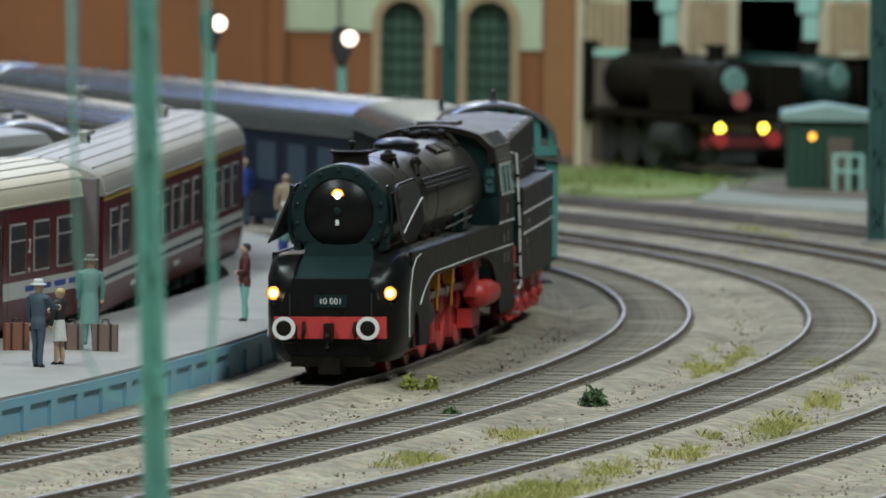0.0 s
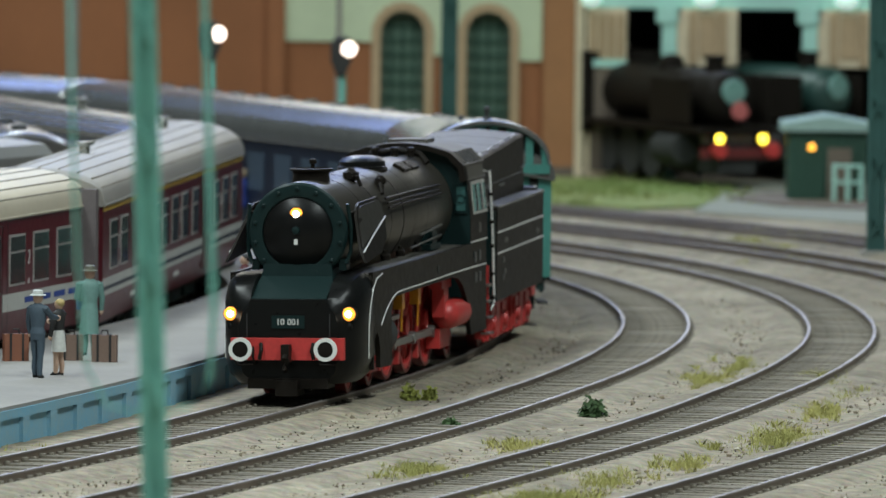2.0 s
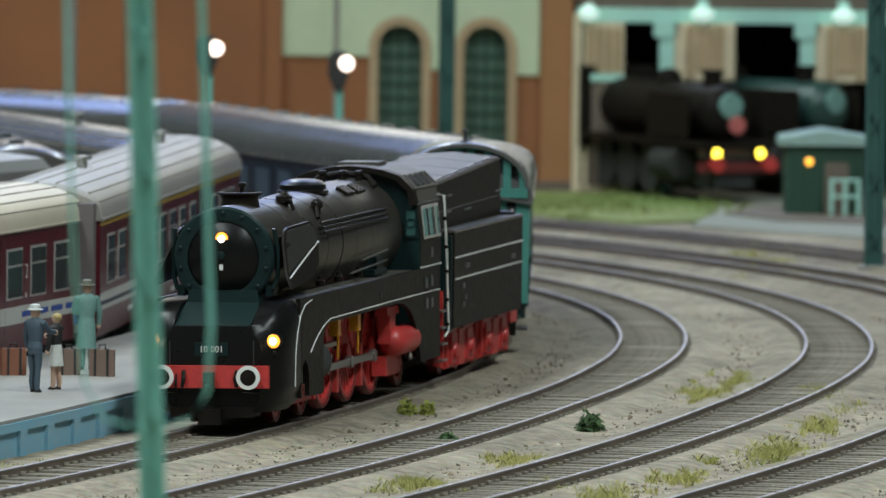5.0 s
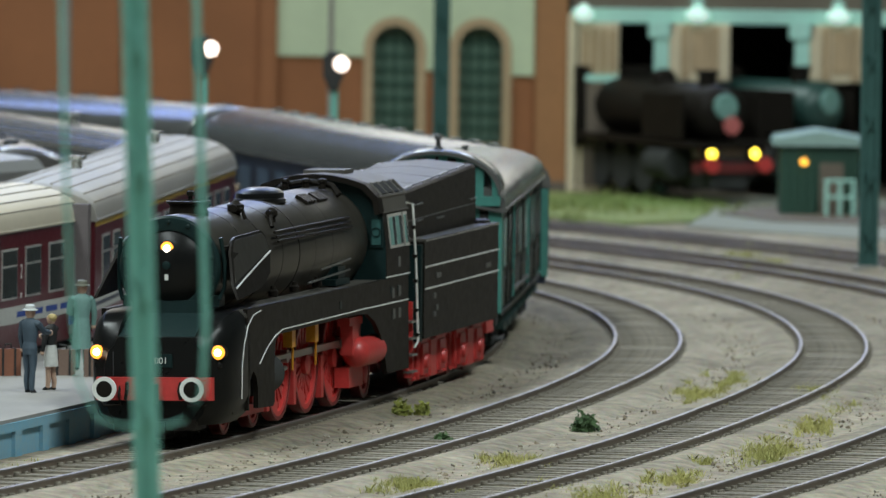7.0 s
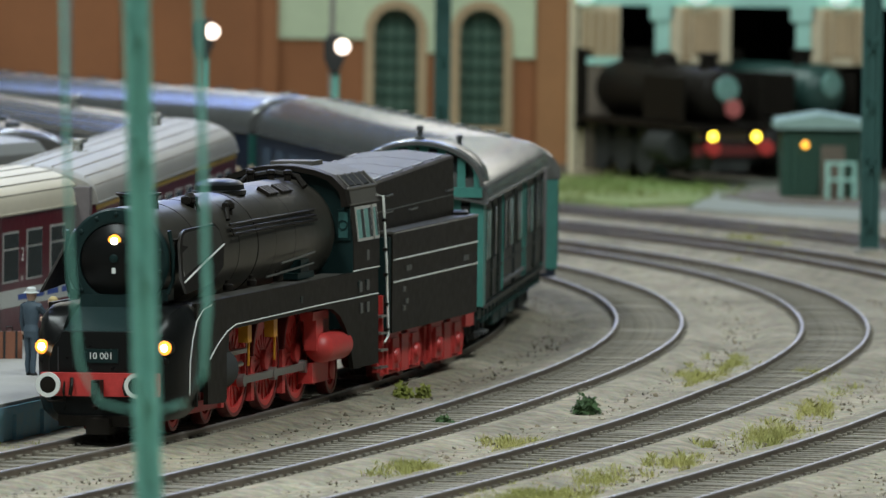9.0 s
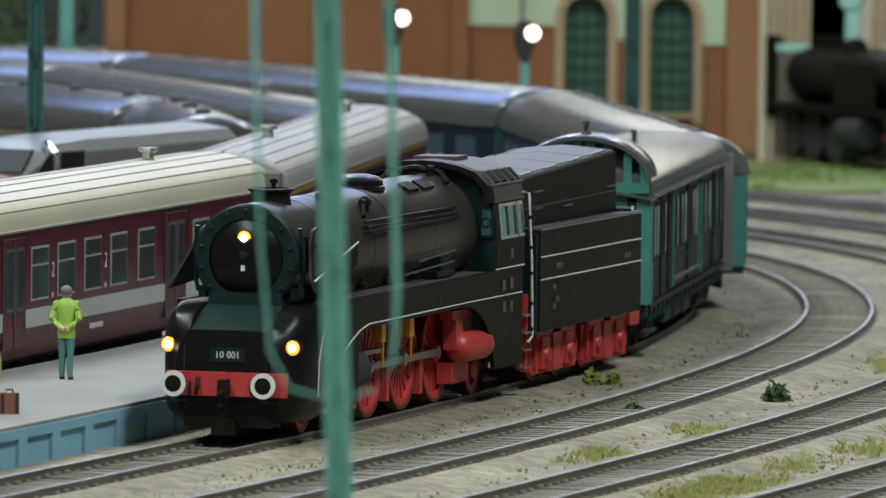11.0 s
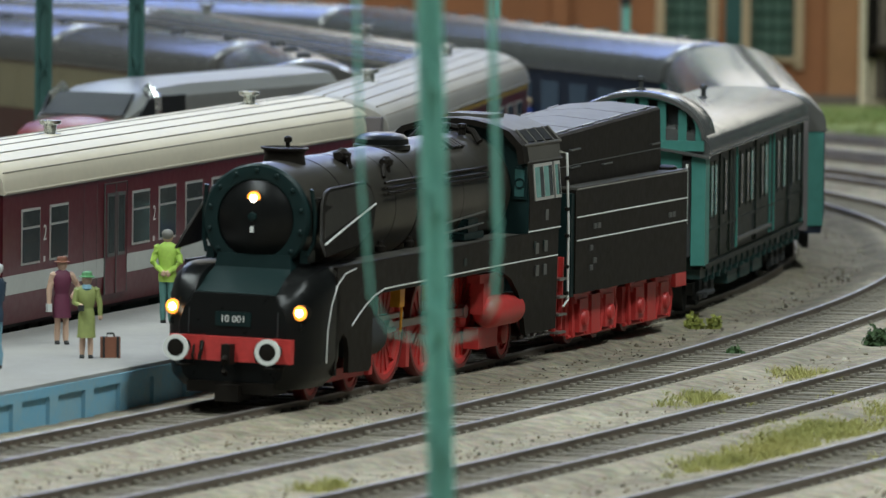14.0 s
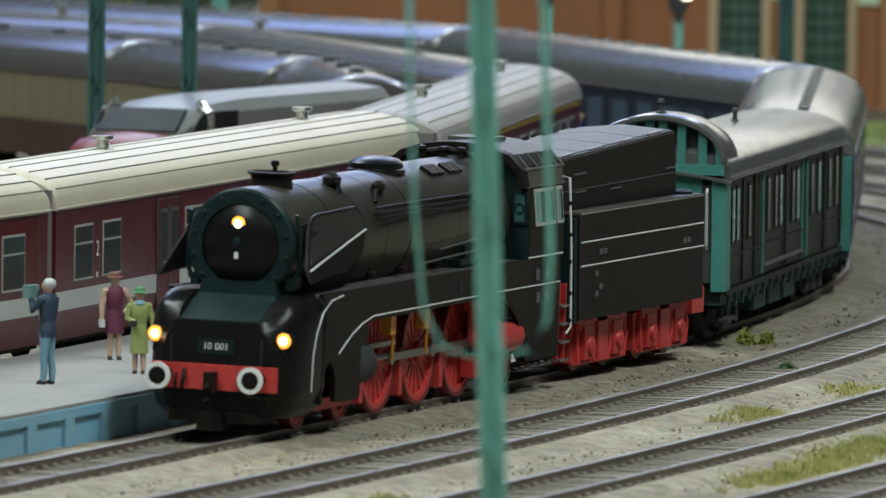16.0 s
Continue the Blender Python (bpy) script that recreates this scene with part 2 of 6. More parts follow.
SLEEPER_MESH = CHAIR_MESH = None
BED = ground_material("grey_ballast_bed", (0.20, 0.17, 0.125), (0.36, 0.315, 0.24))
SHOULDER = ground_material("sandy_ballast_shoulder", (0.25, 0.213, 0.158), (0.40, 0.348, 0.265))


def build_track(off, s0, s1, near0, near1, label, place=along):
    """Rails on sleepers that lie half buried in the ballast: bare between the rails, covered outside them."""
    global SLEEPER_MESH, CHAIR_MESH
    base = off
    off = base if callable(base) else (lambda s: base)
    t = thing("railway_track", label, "track", group="model railway tracks", kind="")
    for side in (-8.6, 8.6):
        r = part("rail", rail_bm(place, off, side, s0, s1, False), RAIL, t, "brown weathered rail")
        part("rail_head", rail_bm(place, off, side, s0, s1, True), RAILTOP, r, "bright worn rail head")
    rings = []
    s = s0
    while s <= s1:
        rings.append([(*place(s, off(s) + a)[:2], b) for a, b in ((-12, -3.0), (-12, -2.15), (0, -2.05 + 0.25 * noise.noise((s * 0.05, off(0), 0))), (12, -2.15), (12, -3.0))])
        s += 15
    part("ballast_bed", loft(bmn(), rings), BED, t, "dark grey ballast between the rails")
    for side in (-1, 1):
        rings = []
        s = s0
        while s <= s1:
            w = 0.5 * noise.noise((s * 0.09, off(0) + side * 9, 2))
            e = 2.2 * noise.noise((s * 0.04, off(0) + side * 9, 5))
            rings.append([(*place(s, off(s) + side * a)[:2], b) for a, b in ((9.6, -3.2), (9.7 + w * 0.4, -1.75 + w * 0.4), (13.5, -1.35 + w * 0.4), (17 + e, -1.8), (22 + e * 1.5, -3.2))])
            s += 8
        part("ballast_shoulder", loft(bmn(), rings), SHOULDER, t, "sandy ballast shoulder along the rail")
    if SLEEPER_MESH is None:
        SLEEPER_MESH = mesh("sleeper", box(bmn(), -1.05, 1.05, -14.5, 14.5, -4, -1.6), SLEEPER, True, 0.2)
        CHAIR_MESH = mesh("rail_chair", box(bmn(), -0.8, 0.8, -1.5, 1.5, -1.9, -1.15), SLEEPER, True, 0.0)
    rest = bmn()
    s = s0
    rnd = random.Random(int(off(0)) + 7)
    count = 0
    while s < s1:
        x, y, h = place(s, off(s))
        m = at(x, y, rnd.uniform(-0.35, 0.05)) @ pose(0, 0, 0, 0, 0, 90 - math.degrees(h) + rnd.uniform(-1, 1))
        if near0 <= s <= near1 and count < 190:
            count += 1
            ob = new("sleeper", SLEEPER_MESH)
            ob.parent, ob.matrix_basis = t, m
            for side in (-8.6, 8.6):
                ch = new("rail_chair", CHAIR_MESH)
                ch.parent, ch.matrix_basis = ob, at(0, side, 0)
        else:
            mm = Matrix.LocRotScale(m.translation / MM, m.to_quaternion(), None)
            box(rest, -1.05, 1.05, -14.5, 14.5, -4, -1.7, mm)
        s += 6.0
    if len(rest.verts):
        tagged(part("far_sleepers", rest, SLEEPER, t), kind="stuff")
    else:
        rest.free()
    return t


# ---- platform ----
PF, PB, PZ = -26.5, -84.0, 6.0


def build_platform():
    t = thing("station_platform", "grey concrete island platform with a faded blue panelled edge", "platform", kind="structure")
    rings = []
    s = -500
    while s <= 1240:
        back = RED_LINE(s) + 17.5
        a, b = along(s, PF)[:2], along(s, back)[:2]
        rings.append([(*a, 4.2), (*a, PZ), (*b, PZ), (*b, -5), (*along(s, PF - 2)[:2], -5), (*along(s, PF - 2)[:2], 4.2)])
        s += 15
    part("platform_slab", loft(bmn(), rings), CONCRETE, t, "grey concrete platform top")
    rings = []
    s = -500
    while s <= 1240:
        a, b = along(s, PF - 0.4)[:2], along(s, PF - 2.2)[:2]
        rings.append([(*a, 4.1), (*b, 4.1), (*b, -6), (*a, -6)])
        s += 15
    part("edge_wall", loft(bmn(), rings), BLUE, t, "faded blue platform edge wall")
    me = mesh("edge_pier", box(bmn(), -2.6, 2.6, -0.5, 0.7, -5, 3.3), BLUE, True, 0.2)
    for k in range(60):
        s = -120 + k * 21.5
        x, y, h = along(s, PF - 0.2)
        ob = new("edge_pier", me)
        ob.parent, ob.matrix_basis = t, at(x, y, 0, 0, 0, -90 - math.degrees(h))
    rings = []
    s = -500
    while s <= 1240:
        a, b = along(s, PF + 0.5)[:2], along(s, PF - 1)[:2]
        rings.append([(*a, 3.2), (*a, 5.2), (*b, 5.2), (*b, 3.2)])
        s += 15
    part("edge_coping", loft(bmn(), rings), BLUE, t, "pale blue coping band")


build_ground()
for off, s0, s1, n0, n1, lab in [
    (OUT, -300, 1900, 0, 700, "curved model railway track beside the platform edge"),
    (BULGE(51.9), -300, 1900, 0, 1150, "curved model railway track with grey-brown sleepers"),
    (BULGE(100.7), -300, 1900, 60, 1150, "curved model railway track with bright rail heads"),
    (BULGE(153), -300, 1560, 150, 700, "outer curved model railway track in weedy ballast"),
    (208, -300, 1520, 5000, 5000, "far curved model railway track past the hut"),
    (RED_LINE, -300, 1900, 5000, 5000, "track under the maroon railcar set"),
    ]:
    build_track(off, s0, s1, n0, n1, lab)
build_track(0, 0, 1200, 5000, 5000, "track under the red and cream railcar", tee_at)
build_platform()


# ---- the steam locomotive: x forward from the buffer faces, z from the rail head ----
def mirror(bm):
    """Adds the other side."""
    g = bmesh.ops.duplicate(bm, geom=bm.verts[:] + bm.edges[:] + bm.faces[:])
    for v in g["geom"]:
        if isinstance(v, bmesh.types.BMVert):
            v.co.y = -v.co.y
    return bm


def text_mesh(word, size, mat, name, parent, m):
    cu = bpy.data.curves.new(name, "FONT")
    cu.body, cu.size, cu.extrude, cu.align_x, cu.align_y = word, size * MM, 0.00004, "CENTER", "CENTER"
    tmp = bpy.data.objects.new("tmp", cu)
    scene.collection.objects.link(tmp)
    me = bpy.data.meshes.new_from_object(tmp.evaluated_get(bpy.context.evaluated_depsgraph_get()))
    bpy.data.objects.remove(tmp)
    me.materials.clear()
    me.materials.append(mat)
    ob = new(name, me)
    ob.parent, ob.matrix_basis = parent, m
    return ob


SPOKES = {}


def spoked_wheel(t, x, y, r, spokes, name="driving_wheel"):
    """A wheel that turns about its own axle."""
    s = 1 if y > 0 else -1
    bm = lathe(bmn(), (0, 0, 0), [(-1.1, r - 2.2), (-1.1, r - 0.9), (1.1, r - 0.9), (1.1, r - 2.2), (-1.1, r - 2.2)], "y", 40)
    lathe(bm, (0, 0, 0), [(-1.3, 2.3), (1.6, 2.3), (1.9, 1.4)], "y", 20)
    if r > 8:
        box(bm, -3.6, 3.6, -0.6, 0.9, -r + 1.5, -r + 5)
        lathe(bm, (0, s * 1.0, 3.6), [(-0.8, 1.5), (0.9, 1.4)], "y", 14)
    w = part(name, bm, RED, t, "red spoked wheel")
    w.location = Vector((x, y, r)) * MM
    part("tyre", lathe(bmn(), (0, 0, 0), [(-1.2, r - 1), (-1.2, r), (0.9, r), (1.3, r - 0.2), (1.3, r - 1), (-1.2, r - 1)], "y", 40), TYRE, w, "dark red wheel tyre")
    part("wheel_web", lathe(bmn(), (0, 0, 0), [(-0.35, 2), (-0.35, r - 1.8), (0.15, r - 1.8), (0.15, 2), (-0.35, 2)], "y", 32), RED, w, "red wheel web")
    key = "spoke%g" % r
    if key not in SPOKES:
        SPOKES[key] = mesh("spoke", box(bmn(), -0.45, 0.45, -0.5, 0.5, 1, r - 1.5), RED)
    for k in range(spokes):
        sp = new("spoke", SPOKES[key])
        sp.parent, sp.matrix_basis = w, Matrix.Rotation(2 * math.pi * k / spokes, 4, "Y")
    return w


DULLDARK = material("sooty_roof_glass", (0.015, 0.016, 0.016), 0.6, 0, 0.1, 200, 0, spec=0.1)
TYRE = material("dark_red_tyre", (0.22, 0.03, 0.028), 0.4, 0.3, 0.2, 300, 0.05)
NOSE_X = [(-7.9, 12.4, 21.4), (-9.0, 13.9, 23.6), (-10.8, 15.2, 25.4), (-13.2, 16.1, 26.8), (-16.5, 16.7, 27.9), (-20, 17, 28.5), (-26, 17, 28.8)]
DRIVERS, WHEELS, RODS = [], [], []


def build_loco():
    t = thing("steam_locomotive", "black streamlined steam locomotive with red wheels and lit lamps", "locomotive")
    # front fairing: rings across at each x, with rounded lower corners
    rings = []
    for x, w, zt in NOSE_X:
        zb = 3.6
        ring = [(x, -w + 3.4, zb), (x, -w + 1.0, zb + 2.2), (x, -w, zb + 6), (x, -w, zt - 4.5), (x, -w + 0.8, zt - 1.4), (x, -w + 2.3, zt), (x, -9.2, max(zt, 23.4)), (x, -8.6, 23.4)]
        rings.append(ring + [(a, -b, c) for a, b, c in ring[::-1]])
    front = [[(-7.1, y * 0.95, 4.0 + (z - 3.6) * 0.975) for _, y, z in rings[0]]]
    part("front_fairing", loft(bmn(), front + rings), GLOSS, t, "glossy black rounded front fairing")
    # side skirts with the wheel arch and the cab's lower panel
    top = [(-24, 28.8), (-24, 6), (-25, 6), (-25, 10.5), (-26.4, 13.2), (-29, 14.6), (-31.6, 13.2), (-33, 10.5), (-33, 6), (-47, 5.6), (-48.5, 6.5),
           (-48.5, 18), (-50, 20.5), (-54, 21.6), (-131, 22.0), (-139, 21.4), (-146, 19.4), (-151.5, 16), (-155.5, 11.5), (-158, 6.4), (-180.5, 6.4), (-180.5, 28.8)]
    for s, lab in ((1, ""), (-1, "")):
        bm = bmn()
        a, b = (15.9, 17.0) if s > 0 else (-17.0, -15.9)
        extrude_y(bm, top, a, b)
        part("side_skirt", bm, BLACK, t, "black side skirt with pale lining")
        bm = bmn()
        rings = []
        for x in (-24, -157.4):
            rings.append([(x, s * 9.5, 28.6), (x, s * 15, 28.6), (x, s * 16.6, 28.0), (x, s * 17.0, 26.8), (x, s * 15.8, 26.8), (x, s * 9.5, 27.2)])
        # lit top of the board is put into its grey
        part("running_board", loft(bm, rings), GREYTOP, t, "worn grey running board with ceiling sheen painted in")
        # lining
        bm = bmn()
        tube(bm, [(-26, s * 16.2, 28.35), (-34, s * 16.35, 28.4), (-160, s * 16.35, 28.4)], 0.24, 6)
        tube(bm, [(-18, s * 17.05, 9), (-18.5, s * 17.05, 16), (-20.5, s * 17.05, 21), (-24, s * 17.05, 25), (-29, s * 17.05, 27.2), (-36, s * 17.05, 27.9)], 0.17, 6)
        tube(bm, [(-34.5, s * 17.05, 15.9), (-38.5, s * 17.05, 17.8), (-43, s * 17.05, 19.6), (-49, s * 17.05, 21.4), (-56, s * 17.05, 22.5), (-131, s * 17.05, 22.9), (-180, s * 17.05, 22.9)], 0.17, 6)
        part("lining", bm, WHITE, t, "thin white lining")
        for x, z in ((-112, 25), (-163, 26), (-170, 26)):
            part("rivet_plate", box(bmn(), x - 1, x + 1, s * 17 - 0.1, s * 17 + 0.12, z - 0.8, z + 0.8), DGREEN, t)
    # buffer beam, buffers, hooks
    part("buffer_beam", box(bmn(), -7.6, -5.6, -13.4, 13.4, 9.3, 14.4), RED, t, "red buffer beam", 0.3)
    for s in (-1, 1):
        bf = part("buffer", lathe(bmn(), (-6.5, s * 10.06, 12.07), [(0, 1.4), (4.6, 1.4), (4.8, 2.0), (5.6, 2.65), (6.2, 2.6), (6.5, 1.9)], "x", 28), BLACK, t, "black round buffer")
        part("buffer_ring", lathe(bmn(), (0, s * 10.06, 12.07), [(-0.55, 2.75), (0.1, 2.75), (0.12, 1.85), (-0.5, 1.85), (-0.55, 2.75)], "x", 32), WHITE, bf, "white buffer ring")
        lens = part("headlamp", lathe(bmn(), (-10.2, s * 14.0, 19.9), [(-1, 1.75), (1.3, 1.75), (1.5, 1.4)], "x", 24), BLACK, t, "lit warm headlamp")
        part("lamp_lens", lathe(bmn(), (-8.75, s * 14.0, 19.9), [(0, 1.6), (0.3, 1.4), (0.4, 0.7), (0.45, 0.1)], "x", 24), LAMP, lens, "glowing lamp lens")
        part("lamp_bulb", lathe(bmn(), (-8.35, s * 14.0, 19.9), [(0, 0.85), (0.3, 0.7), (0.5, 0.1)], "x", 20), LAMPCORE, lens, "bright bulb")
        bm = tube(bmn(), [(-6, s * 8, 13), (-5, s * 8, 10), (-5.2, s * 7.7, 8.3), (-5.2, s * 11.5, 8.1), (-5.4, s * 12.5, 9.3)], 0.28, 6)
        part("step_iron", bm, BLACK, t)
        part("brake_hose", tube(bmn(), [(-5.5, s * 6.2, 13.2), (-4.5, s * 6, 11.5), (-4.6, s * 6.4, 9.5)], 0.45, 8), BLACK, t)
        part("lower_lamp", lathe(bmn(), (-9.8, s * 13.9, 17.0), [(0, 0.8), (0.7, 0.8), (0.9, 0.5)], "x", 16), GLOSS, t)
    bm = box(bmn(), -6, -2.6, -1.0, 1.0, 8.8, 13.0)
    tube(bm, [(-3, 0, 10.5), (-1.4, 0, 9.8), (-1.6, 0, 7.5), (-3, 0, 7)], 0.6, 8)
    part("coupling_hook", bm, BLACK, t, "black coupling hook", 0.2)
    bm = box(bmn(), -13, -4, -2.6, 2.6, 1.0, 4.5)
    box(bm, -15, -6, -9.5, 9.5, 2.6, 5)
    part("pilot", bm, BLACK, t, "black rail guard under the front", 0.4)
    # number plate
    pl = part("number_plate", box(bmn(), -7.2, -6.8, -3.9, 3.9, 16.6, 19.6), DGREEN, t, "dark green number plate", 0.15)
    text_mesh("10 001", 2.05, WHITE, "plate_number", pl, at(-6.75, 0, 18.05, 90, 0, 90))
    for s in (-1, 1):
        part("panel_seam", tube(bmn(), [(-7.05, s * 9.8, 14.6), (-7.05, s * 9.8, 20)], 0.12, 6), DARK, t)
    # apron below the smokebox
    bm = bmn()
    loft(bm, [[(-9, -9.6, 23.4), (-9, 9.6, 23.4), (-22, 10.5, 23.4), (-22, -10.5, 23.4)],
              [(-13.5, -9.2, 25.4), (-13.5, 9.2, 25.4), (-24, 10.5, 25.4), (-24, -10.5, 25.4)],
              [(-18.6, -8.4, 28.2), (-18.6, 8.4, 28.2), (-30, 9, 28.2), (-30, -9, 28.2)],
              [(-19, -8, 31), (-19, 8, 31), (-30, 8, 31), (-30, -8, 31)]])
    part("smokebox_saddle", bm, DGREEN, t, "dark green sloping saddle plate", 0.3)
    # boiler
    zc = 38.3
    part("boiler", lathe(bmn(), (0, 0, zc), [(-21, 11.2), (-22, 11.7), (-78, 11.7), (-79, 12.0), (-108, 12.1), (-109, 12.4), (-139, 12.6), (-158, 12.6)], "x", 56), BOILER, t, "dark worn boiler barrel")
    for x in (-45, -62, -78.5, -93, -108.5, -124, -141):
        r = 11.78 if x > -79 else 12.16 if x > -109 else 12.5
        part("boiler_band", lathe(bmn(), (x, 0, zc), [(-0.35, r - 0.4), (-0.35, r), (0.35, r), (0.35, r - 0.4), (-0.35, r - 0.4)], "x", 56), BLACK, t)
    ring = part("smokebox_ring", lathe(bmn(), (-21, 0, zc), [(0, 11.75), (1.0, 11.7), (1.6, 11.2), (1.9, 9), (1.7, 8.4), (0, 8.4), (0, 11.75)], "x", 56), DGREEN, t, "dark green smokebox front ring")
    for k in range(14):
        a = 2 * math.pi * (k + 0.5) / 14
        part("bolt", lathe(bmn(), (-19.2, 10.3 * math.cos(a), zc + 10.3 * math.sin(a)), [(-0.3, 0.5), (0.35, 0.5), (0.5, 0.3)], "x", 8), DGREEN, ring)
    door = part("smokebox_door", lathe(bmn(), (-20.6, 0, zc), [(0, 8.5), (1.0, 8.3), (2.2, 6.6), (3.0, 4.2), (3.4, 1.6), (3.45, 0.05)], "x", 56), GLOSS, t, "glossy black domed smokebox door")
    part("door_plate", box(bmn(), -17.3, -16.95, -0.4, 0.4, 35.6, 36.9), WHITE, door, "small pale plate")
    part("door_handle", lathe(bmn(), (-17.3, 0, zc + 0.6), [(0, 1.0), (0.6, 0.9), (0.8, 0.3)], "x", 16), DGREEN, door)
    lamp = part("top_lamp", lathe(bmn(), (-19.4, 0, 42.75), [(-1, 1.8), (1.4, 1.8), (1.6, 1.4)], "x", 24), BLACK, t, "lit top lamp")
    part("lamp_lens", lathe(bmn(), (-18.0, 0, 42.75), [(0, 1.6), (0.3, 1.4), (0.4, 0.7), (0.45, 0.1)], "x", 24), LAMP, lamp, "glowing lamp lens")
    part("lamp_bulb", lathe(bmn(), (-17.5, 0, 42.75), [(0, 0.85), (0.4, 0.7), (0.6, 0.1)], "x", 20), LAMPCORE, lamp, "bright bulb")
    for s in (-1, 1):
        part("hinge_bar", tube(bmn(), [(-21, s * 11.6, 45), (-22, s * 12.2, 40), (-22, s * 12.2, 34), (-21, s * 11.2, 31)], 0.5, 8), DGREEN, t)
        part("smokebox_step", box(bmn(), -26, -21, s * 9.5, s * 11.2, 29.5, 32), DGREEN, t, "", 0.3)
    # chimney and domes
    ch = part("chimney", lathe(bmn(), (-37, 0, 49), [(0, 4.6), (2.2, 4.2), (2.9, 4.5), (3.2, 5.1), (3.6, 5.1), (3.7, 4.3), (2.5, 3.6)], "z", 32), BLACK, t, "short black flared chimney")
    part("whistle", lathe(bmn(), (-39, 0, 52.4), [(0, 0.5), (1.2, 0.5), (1.3, 0.9), (2.2, 0.9), (2.5, 0.4)], "z", 12), BLACK, ch)
    bm = lathe(bmn(), (0, 0, 49.4), [(0, 6.0), (0.9, 6.0), (1.1, 5.6), (2.2, 5.5), (3.0, 4.6), (3.5, 2.6), (3.6, 0.1)], "z", 36)
    for v in bm.verts:
        v.co.x = v.co.x * 1.35 - 103
    part("steam_dome", bm, GLOSS, t, "glossy black low steam dome")
    bm = lathe(bmn(), (-60, 5.2, 47.5), [(0, 1.2), (1.2, 1.0), (1.6, 1.9), (3.2, 2.0), (3.6, 1.2), (4.2, 0.7)], "z", 16)
    tube(bm, [(-60, 5.2, 50), (-58, 7.2, 49.6), (-58, 8, 47.5)], 0.5)
    tube(bm, [(-57.6, 5.2, 50), (-62.8, 5.2, 50)], 0.9)
    part("top_feed_valve", bm, BLACK, t)
    bm = lathe(bmn(), (-80, 8.6, 45.8), [(0, 1.0), (1.2, 0.9), (1.6, 1.5), (2.6, 1.4), (3.4, 0.6)], "z", 14)
    tube(bm, [(-80, 8.6, 47.4), (-76, 9.4, 47.2), (-74, 10.2, 45)], 0.5)
    tube(bm, [(-83, 8.6, 48), (-77, 8.6, 48)], 0.7)
    part("check_valve", bm, BLACK, t)
    for k in range(8):
        x = -118 - k * 2.3 - (2.5 if k > 3 else 0)
        bm = box(bmn(), -0.8, 0.8, -1.6, 1.6, -0.5, 0.7)
        bm.transform(Matrix.Translation((x, 6.3, zc + 10.9)) @ Matrix.Rotation(radians(-30), 4, "X"))
        part("vent_louvre", bm, BLACK, t, "", 0.2)
    for s in (-1, 1):
        for z, r in ((44.0, 0.35), (42.9, 0.3), (41.9, 0.3)):
            y = math.sqrt(max(0, 12.4 ** 2 - (z - zc) ** 2)) + 0.7
            part("boiler_pipe", tube(bmn(), [(-70, s * y, z), (-100, s * y, z + 0.1), (-141, s * (y + 0.2), z + 0.1)], r, 8), BLACK, t)
        for z, x0, x1 in ((31.0, -95, -135), (33.5, -108, -136)):
            part("handrail", tube(bmn(), [(x0, s * 13.4, z), (x1, s * 13.6, z + 1.2)], 0.25, 6), STEEL, t, "thin bright handrail")
        bm = box(bmn(), -136, -122, s * 10, s * 13.4, 29, 30.4)
        box(bm, -133, -126, s * 10, s * 13, 30, 33.4)
        part("running_gear_box", bm, DGREEN, t, "", 0.3)
        for x in (-66, -86, -108):
            part("pipe_fitting", lathe(bmn(), (x, s * 12.4, 29.5), [(0, 1.1), (1.2, 1.2), (1.6, 0.7), (2.4, 0.6)], "z", 12), BLACK, t)
        # smoke deflector: a leaning plate with a slanting lower edge
        sh = [(-16.6, 31.4), (-17.6, 34.6), (-24, 41.6), (-27, 44.0), (-30, 44.8), (-54, 45.2), (-57.5, 43.8), (-58.5, 40.0), (-53, 35.6), (-40, 32.8)]
        yy = lambda z: 12.0 + (45 - z) * 0.14 + (45 - z) ** 2 * 0.013
        bm = loft(bmn(), [[(x, s * yy(z), z) for x, z in sh], [(x, s * (yy(z) + 0.6), z) for x, z in sh]])
        d = part("smoke_deflector", bm, BLACK, t, "black curved smoke deflector plate")
        up = [(-19.6, 35.0), (-24.6, 41.2), (-27.6, 43.4), (-30, 44.1), (-53.6, 44.6), (-56.6, 43.4), (-57.6, 40.6)]
        bm = loft(bmn(), [[(x, s * (yy(z) + 0.45), z) for x, z in up], [(x, s * (yy(z) + 0.8), z) for x, z in up]])
        part("deflector_panel", bm, BOILER, d, "dull grey-brown upper panel")
        line = [(-18.2 - 40 * k / 8, 33.8 + 6.5 * k / 8) for k in range(9)]
        part("deflector_edge", tube(bmn(), [(x, s * (yy(z) + 0.8), z) for x, z in line], 0.22, 6), WHITE, d, "pale edge line")
        for x in (-26, -50):
            part("deflector_stay", tube(bmn(), [(x, s * 10.5, 42.6), (x, s * 12.6, 43)], 0.4, 6), BLACK, d)
    # cab: upright front wall, walls that lean in over the waist, glazed roof shoulders
    FX = -157.5
    half = [(17, 28.6), (17, 35.6), (16.1, 44.4), (15.4, 48.2), (12.4, 51.2), (8.6, 52.5), (4.4, 53.3), (0, 53.6)]
    sec = half + [(-y, z) for y, z in half[-2::-1]]
    part("cab", loft(bmn(), [[(FX, y, z) for y, z in sec], [(-181, y, z) for y, z in sec]]), DGREEN, t, "dark green-black cab with arched roof")
    rim = half[2:]
    rs = rim + [(-y, z) for y, z in rim[-2::-1]]
